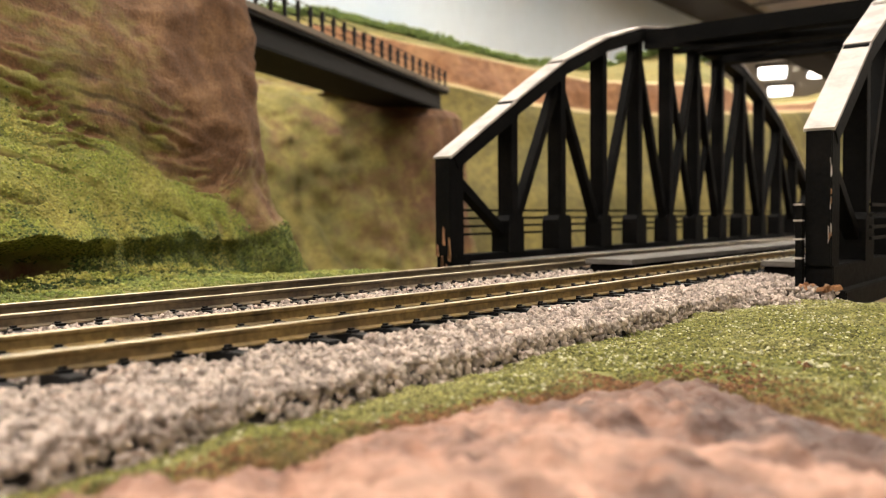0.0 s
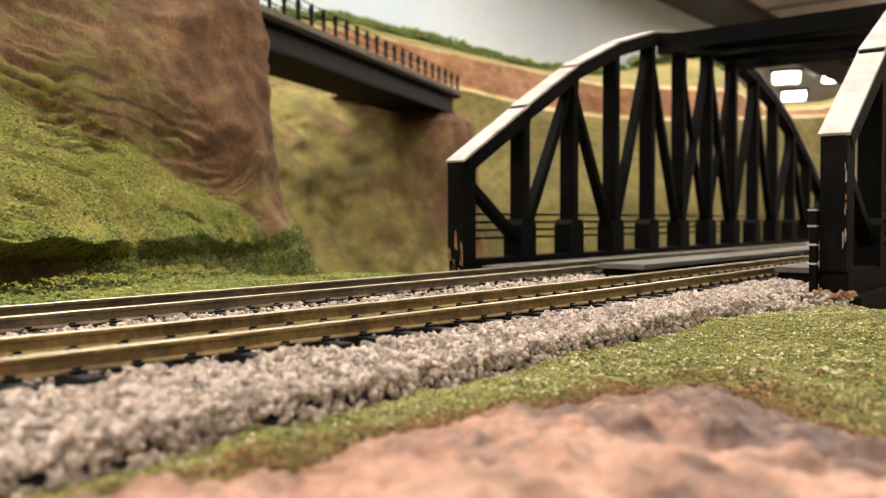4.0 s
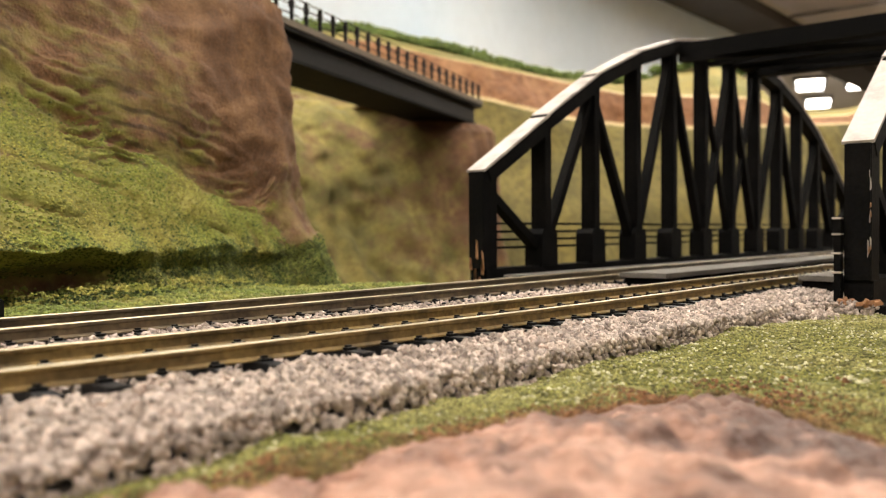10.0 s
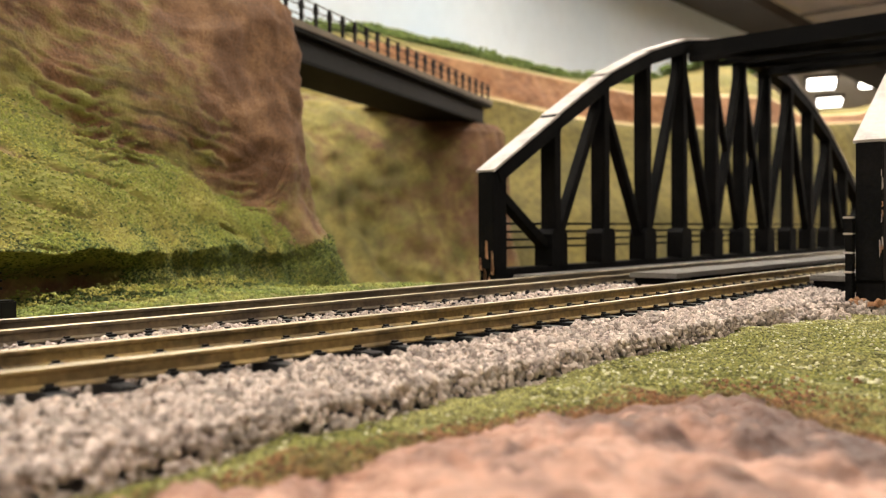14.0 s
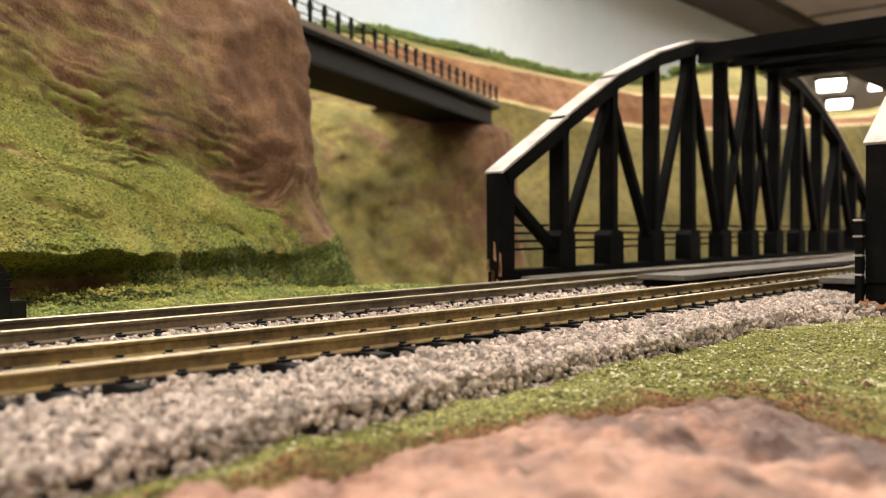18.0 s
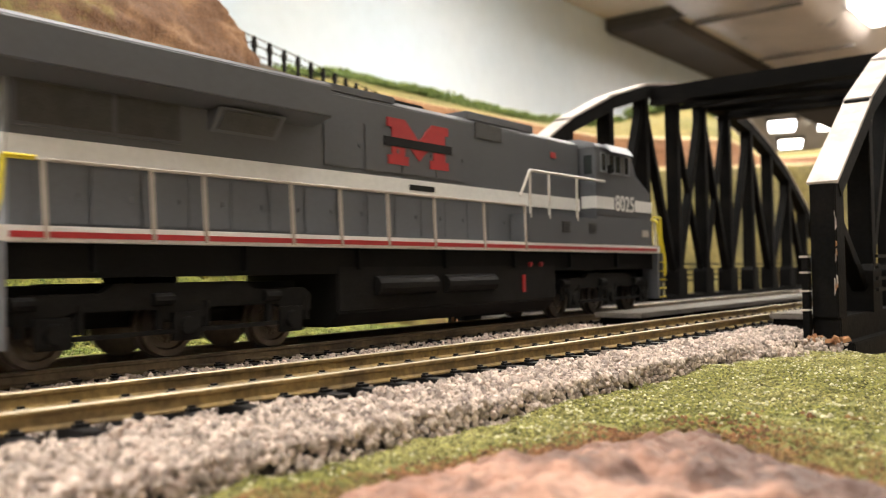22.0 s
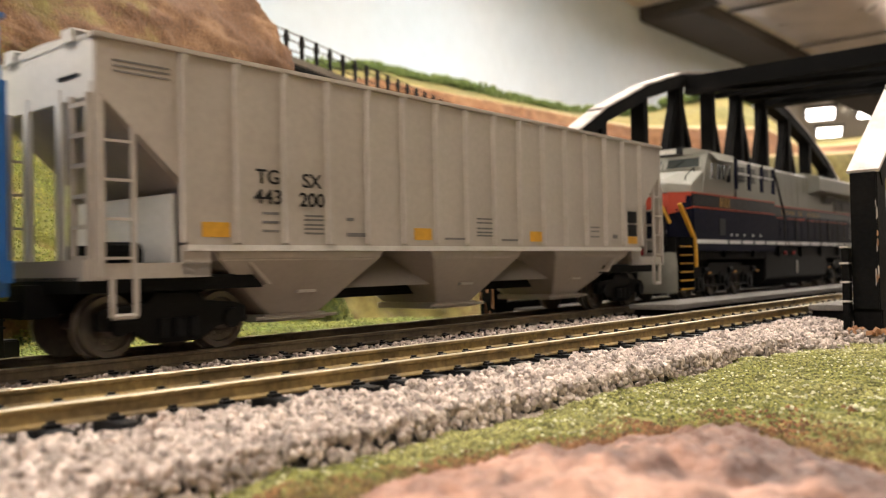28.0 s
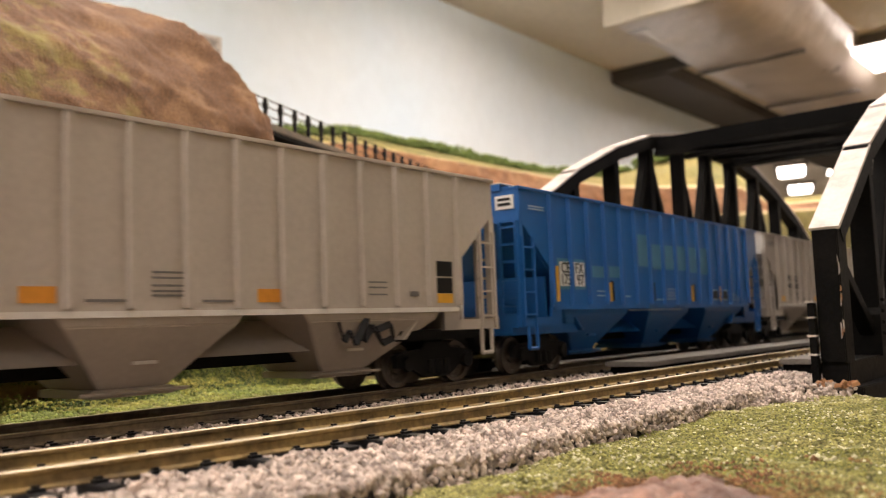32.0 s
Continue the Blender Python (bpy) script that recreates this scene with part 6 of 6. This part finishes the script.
            for k in range(6):
                part("rung", Geo().box(min(e * 101.5, e * 102.1), max(e * 101.5, e * 102.1), s * 12, s * 17, 17 + k * 5.0, 17.7 + k * 5.0), paint, el)
    # bays
    for xc in (-53, 0, 53):
        b, w = 6.8, 9.2
        tl, tr = (26.2 if xc < 0 else 19.5), (26.2 if xc > 0 else 19.5)
        vs = [(xc - tl, -17.9, 19.3), (xc + tr, -17.9, 19.3), (xc + tr, 17.9, 19.3), (xc - tl, 17.9, 19.3), (xc - tl + 2, -17.6, 16.8), (xc + tr - 2, -17.6, 16.8), (xc + tr - 2, 17.6, 16.8), (xc - tl + 2, 17.6, 16.8), (xc - b, -w, 5.6), (xc + b, -w, 5.6), (xc + b, w, 5.6), (xc - b, w, 5.6)]
        bay = part("hopper_bay", Geo().add(vs, [(0, 1, 2, 3), (0, 4, 5, 1), (1, 5, 6, 2), (2, 6, 7, 3), (3, 7, 4, 0), (4, 8, 9, 5), (5, 9, 10, 6), (6, 10, 11, 7), (7, 11, 8, 4), (8, 11, 10, 9)]), paint, car, bevel=0.25)
        part("gate_frame", Geo().box(xc - b - 1.6, xc + b + 1.6, -w - 0.7, w + 0.7, 4.2, 5.7), paint, bay, bevel=0.2)
        part("gate_rack", Geo().rod((xc - b - 4, -w - 1.2, 5), (xc + b + 4, -w - 1.2, 5), 0.4, 6), paint, bay)
        for s in (-1, 1):
            part("bay_lug", Geo().box(xc - 2.4, xc + 2.4, s * 12.2, s * 13.6, 10.0, 10.6), pale, bay)
    part("centre_sill", Geo().box(-100, 100, -3.5, 3.5, 8, 13), m_frame, car)
    part("centre_hood", Geo().prism([(-11, 10.5), (11, 10.5), (3, 17.5), (-3, 17.5)], -66, 66, axis="x"), paint, car)
    car_truck(car, -82.75)
    car_truck(car, 82.75)
    ink = m_faint if scheme == "grey" else m_blue_white
    for s in (-1, 1):
        y = s * 18.3

        def bars(x0, x1, zs, h=0.55, mt=ink, name="small_writing"):
            g = Geo()
            for z in zs:
                plate(g, x0, x1, z - h / 2, z + h / 2, y, s)
            part(name, g, mt, car)

        if scheme == "grey":
            bars(-98, -87.5, (49.8, 48.9, 48.0), 0.35)
            bars(-68, -64, (25.6, 23.9, 22.2), 0.5)
            bars(-57.5, -52.5, (25.4, 24.6, 23.6, 22.8, 21.9), 0.4)
            bars(-46, -44, (25.0,), 0.7)
            bars(-46, -40, (21.8,), 0.8)
            bars(-1.5, 6.5, (26.4, 25.4, 24.0, 23.0, 22.2), 0.4)
            bars(-14, -6, (21.3,), 0.5)
            bars(9, 16, (21.2,), 0.5)
            bars(53, 59, (25.4, 24.2, 22.6), 0.4)
            bars(67, 70, (22.8,), 1.2)
            for a in (-81.5, -24.9, 21.8):
                g = Geo()
                plate(g, a, a + 6, 20.9, 23.6, y, s)
                part("reflector", g, m_orange if "scrawl" in label else m_amber, car, "yellow reflective square")
            g = Geo()
            plate(g, 76.9, 82.9, 27.2, 31.0, y, s)
            plate(g, 76.9, 82.9, 23.0, 26.8, y, s)
            part("service_plate", g, m_ink, car, "black stencilled service panel")
            g = Geo()
            plate(g, 76.9, 82.9, 20.6, 22.9, y, s)
            part("reflector", g, m_amber, car, "yellow reflective square")
        else:
            for a, b, z0, z1 in ((-59.7, -51.2, 28.6, 32.3), (-48.3, -40.1, 28.8, 32.6), (-26, -17.2, 33.3, 44.6), (-14.6, -6, 32.6, 41.6), (-3, 5.4, 32.7, 41.8), (8.2, 16.6, 32.8, 42.0), (19.4, 27.7, 32.2, 42.2), (30.6, 39, 31.8, 42.4), (-81.5, -64.6, 24.6, 34.0)):
                g = Geo()
                plate(g, a, b, z0, z1, y, s)
                part("faded_patch", g, m_teal, car, "faded teal painted-over patch")
            for a in (-83.4, -49.6, -17.6, 19.6, 49.8, 86.0):
                g = Geo()
                h = 31.5 if abs(a) > 80 else 27.0
                plate(g, a, a + 1.6, 20.9, h, y + s * 0.5, s, 0.3)
                part("reflector", g, m_amber, car, "yellow reflective strip")
                if abs(a) < 80:
                    g = Geo()
                    plate(g, a + 1.7, a + 3.0, 21.0, h + 0.6, y + s * 0.4, s, 0.5)
                    part("hinge_bar", g, m_ink, car, "black bar beside the reflector")
            for a in (42.3, 53.5):
                g = Geo()
                plate(g, a, a + 6.2, 21.4, 25.6, y, s)
                fr = part("service_plate", g, m_blue_white, car, "black service panel with a white edge")
                g = Geo()
                plate(g, a + 0.5, a + 5.7, 21.8, 25.2, y + s * 0.1, s)
                part("plate_field", g, m_ink, fr)
            bars(-96, -88, (48.6, 47.8), 0.3)
            bars(-57, -50, (24.2, 22.8), 0.3)
            bars(-39, -33, (22.6,), 0.35)
            bars(-3, 5, (25.4, 24.2, 23.0, 21.8), 0.32)
            bars(-12, -6, (21.6,), 0.4)
            bars(62, 69, (23.8, 22.7, 21.6), 0.28)
            bars(72, 74.5, (22.6,), 0.8)
            bars(72, 78, (21.3,), 0.45)
            bars(-35, 10, (17.9,), 0.3)
            g = Geo()
            plate(g, -80.3, -73.8, 25.6, 33.0, y + s * 0.13, s)
            plate(g, -72.0, -65.2, 25.6, 33.0, y + s * 0.13, s)
            part("number_panel", g, m_white, car, "white panel with black reporting marks")
    marks = (("TG", -66.6, 32.4), ("SX", -55.6, 32.2), ("443", -66.6, 28.6), ("200", -55.6, 28.4)) if scheme == "grey" else (("CE", -77.0, 31.0), ("FX", -68.6, 31.0), ("173", -77.0, 27.4), ("97", -68.2, 27.4))
    for txt, x, z in marks:
        letters(txt, 3.9 if scheme == "grey" else 4.6, m_ink, car, (x, -18.5 - (0.0 if scheme == "grey" else 0.15), z), -1, "reporting_mark", (1.1 if scheme == "grey" else 0.95) * (1.0 if len(txt) < 3 else 1.05 if scheme == "grey" else 0.93), "black reporting mark")
    if scheme == "blue":
        part("end_panel", Geo().box(-101.5, -100.9, -16.6, -10.4, 47.6, 51.6), m_white, car, "white number panel on the end wall")
        for z in (49.0, 50.4):
            part("end_mark", Geo().box(-101.7, -101.45, -15.6, -11.4, z - 0.4, z + 0.4), m_ink, car)
    return car


TRAIN_V, TRAIN_T0, TRAIN_X0 = 86.6, 20.5, 167.2
CARS = []
loco_a = locomotive_grey()
CARS.append((loco_a, -118.0, 85.0, 1))
loco_b = locomotive_navy()
CARS.append((loco_b, -396.0, 85.0, -1))
first = hopper_car(m_hop, m_hop_white, "grey", "warm light grey three-bay hopper car with black reporting marks")
CARS.append((first, -647.0, 82.75, 1))
blue = hopper_car(m_blue, m_blue, "blue", "blue three-bay hopper car with faded teal patches")
CARS.append((blue, -862.8, 82.75, 1))
last = hopper_car(m_hop, m_hop_white, "grey", "warm grey hopper car with a black scrawl on the last bay")
CARS.append((last, -1078.6, 82.75, 1))
scrawl = Geo()
pts = [(44, 16.6), (45.5, 12.4), (47.5, 14.4), (49, 11.6), (52.5, 17.2), (51.5, 12.2), (54.5, 15.4), (57.5, 11.6), (56, 14.6), (60.5, 15.8), (61.2, 12.6), (57.5, 11.4)]
for (xa, za), (xb, zb) in zip(pts, pts[1:]):
    scrawl.beam((xa, -17.7, za), (xb, -17.7, zb), 0.5, 1.6, up=(0, 0.35, 0.94))
tagged(part("scrawl", scrawl, m_ink, last), "black sprayed scrawl", kind="stuff")


def motions():
    """The train runs along the far track and its wheels turn."""
    for ob, off, half, way in CARS:
        rows = []
        for k in range(65):
            t = k * 0.5
            x = TRAIN_X0 + TRAIN_V * (t - TRAIN_T0) + off
            ya, yb = far_y(x - half), far_y(x + half)
            a = math.degrees(math.atan2(yb - ya, 2 * half)) + (0 if way > 0 else 180)
            rows.append((t, pose(x * MM, (ya + yb) / 2 * MM, 0, 0, 0, a)))
        walk(ob, rows)
    for ob, x, r in WHEELS:
        car = ob.parent.parent
        way = -1 if car == loco_b else 1
        rows = []
        for k in range(0, 961, 2):
            t = k / 30
            rows.append((t, pose(x * MM, 0, r * MM, 0, way * math.degrees(TRAIN_V * t / r) % 360.0, 0)))
        walk(ob, rows)


motions()
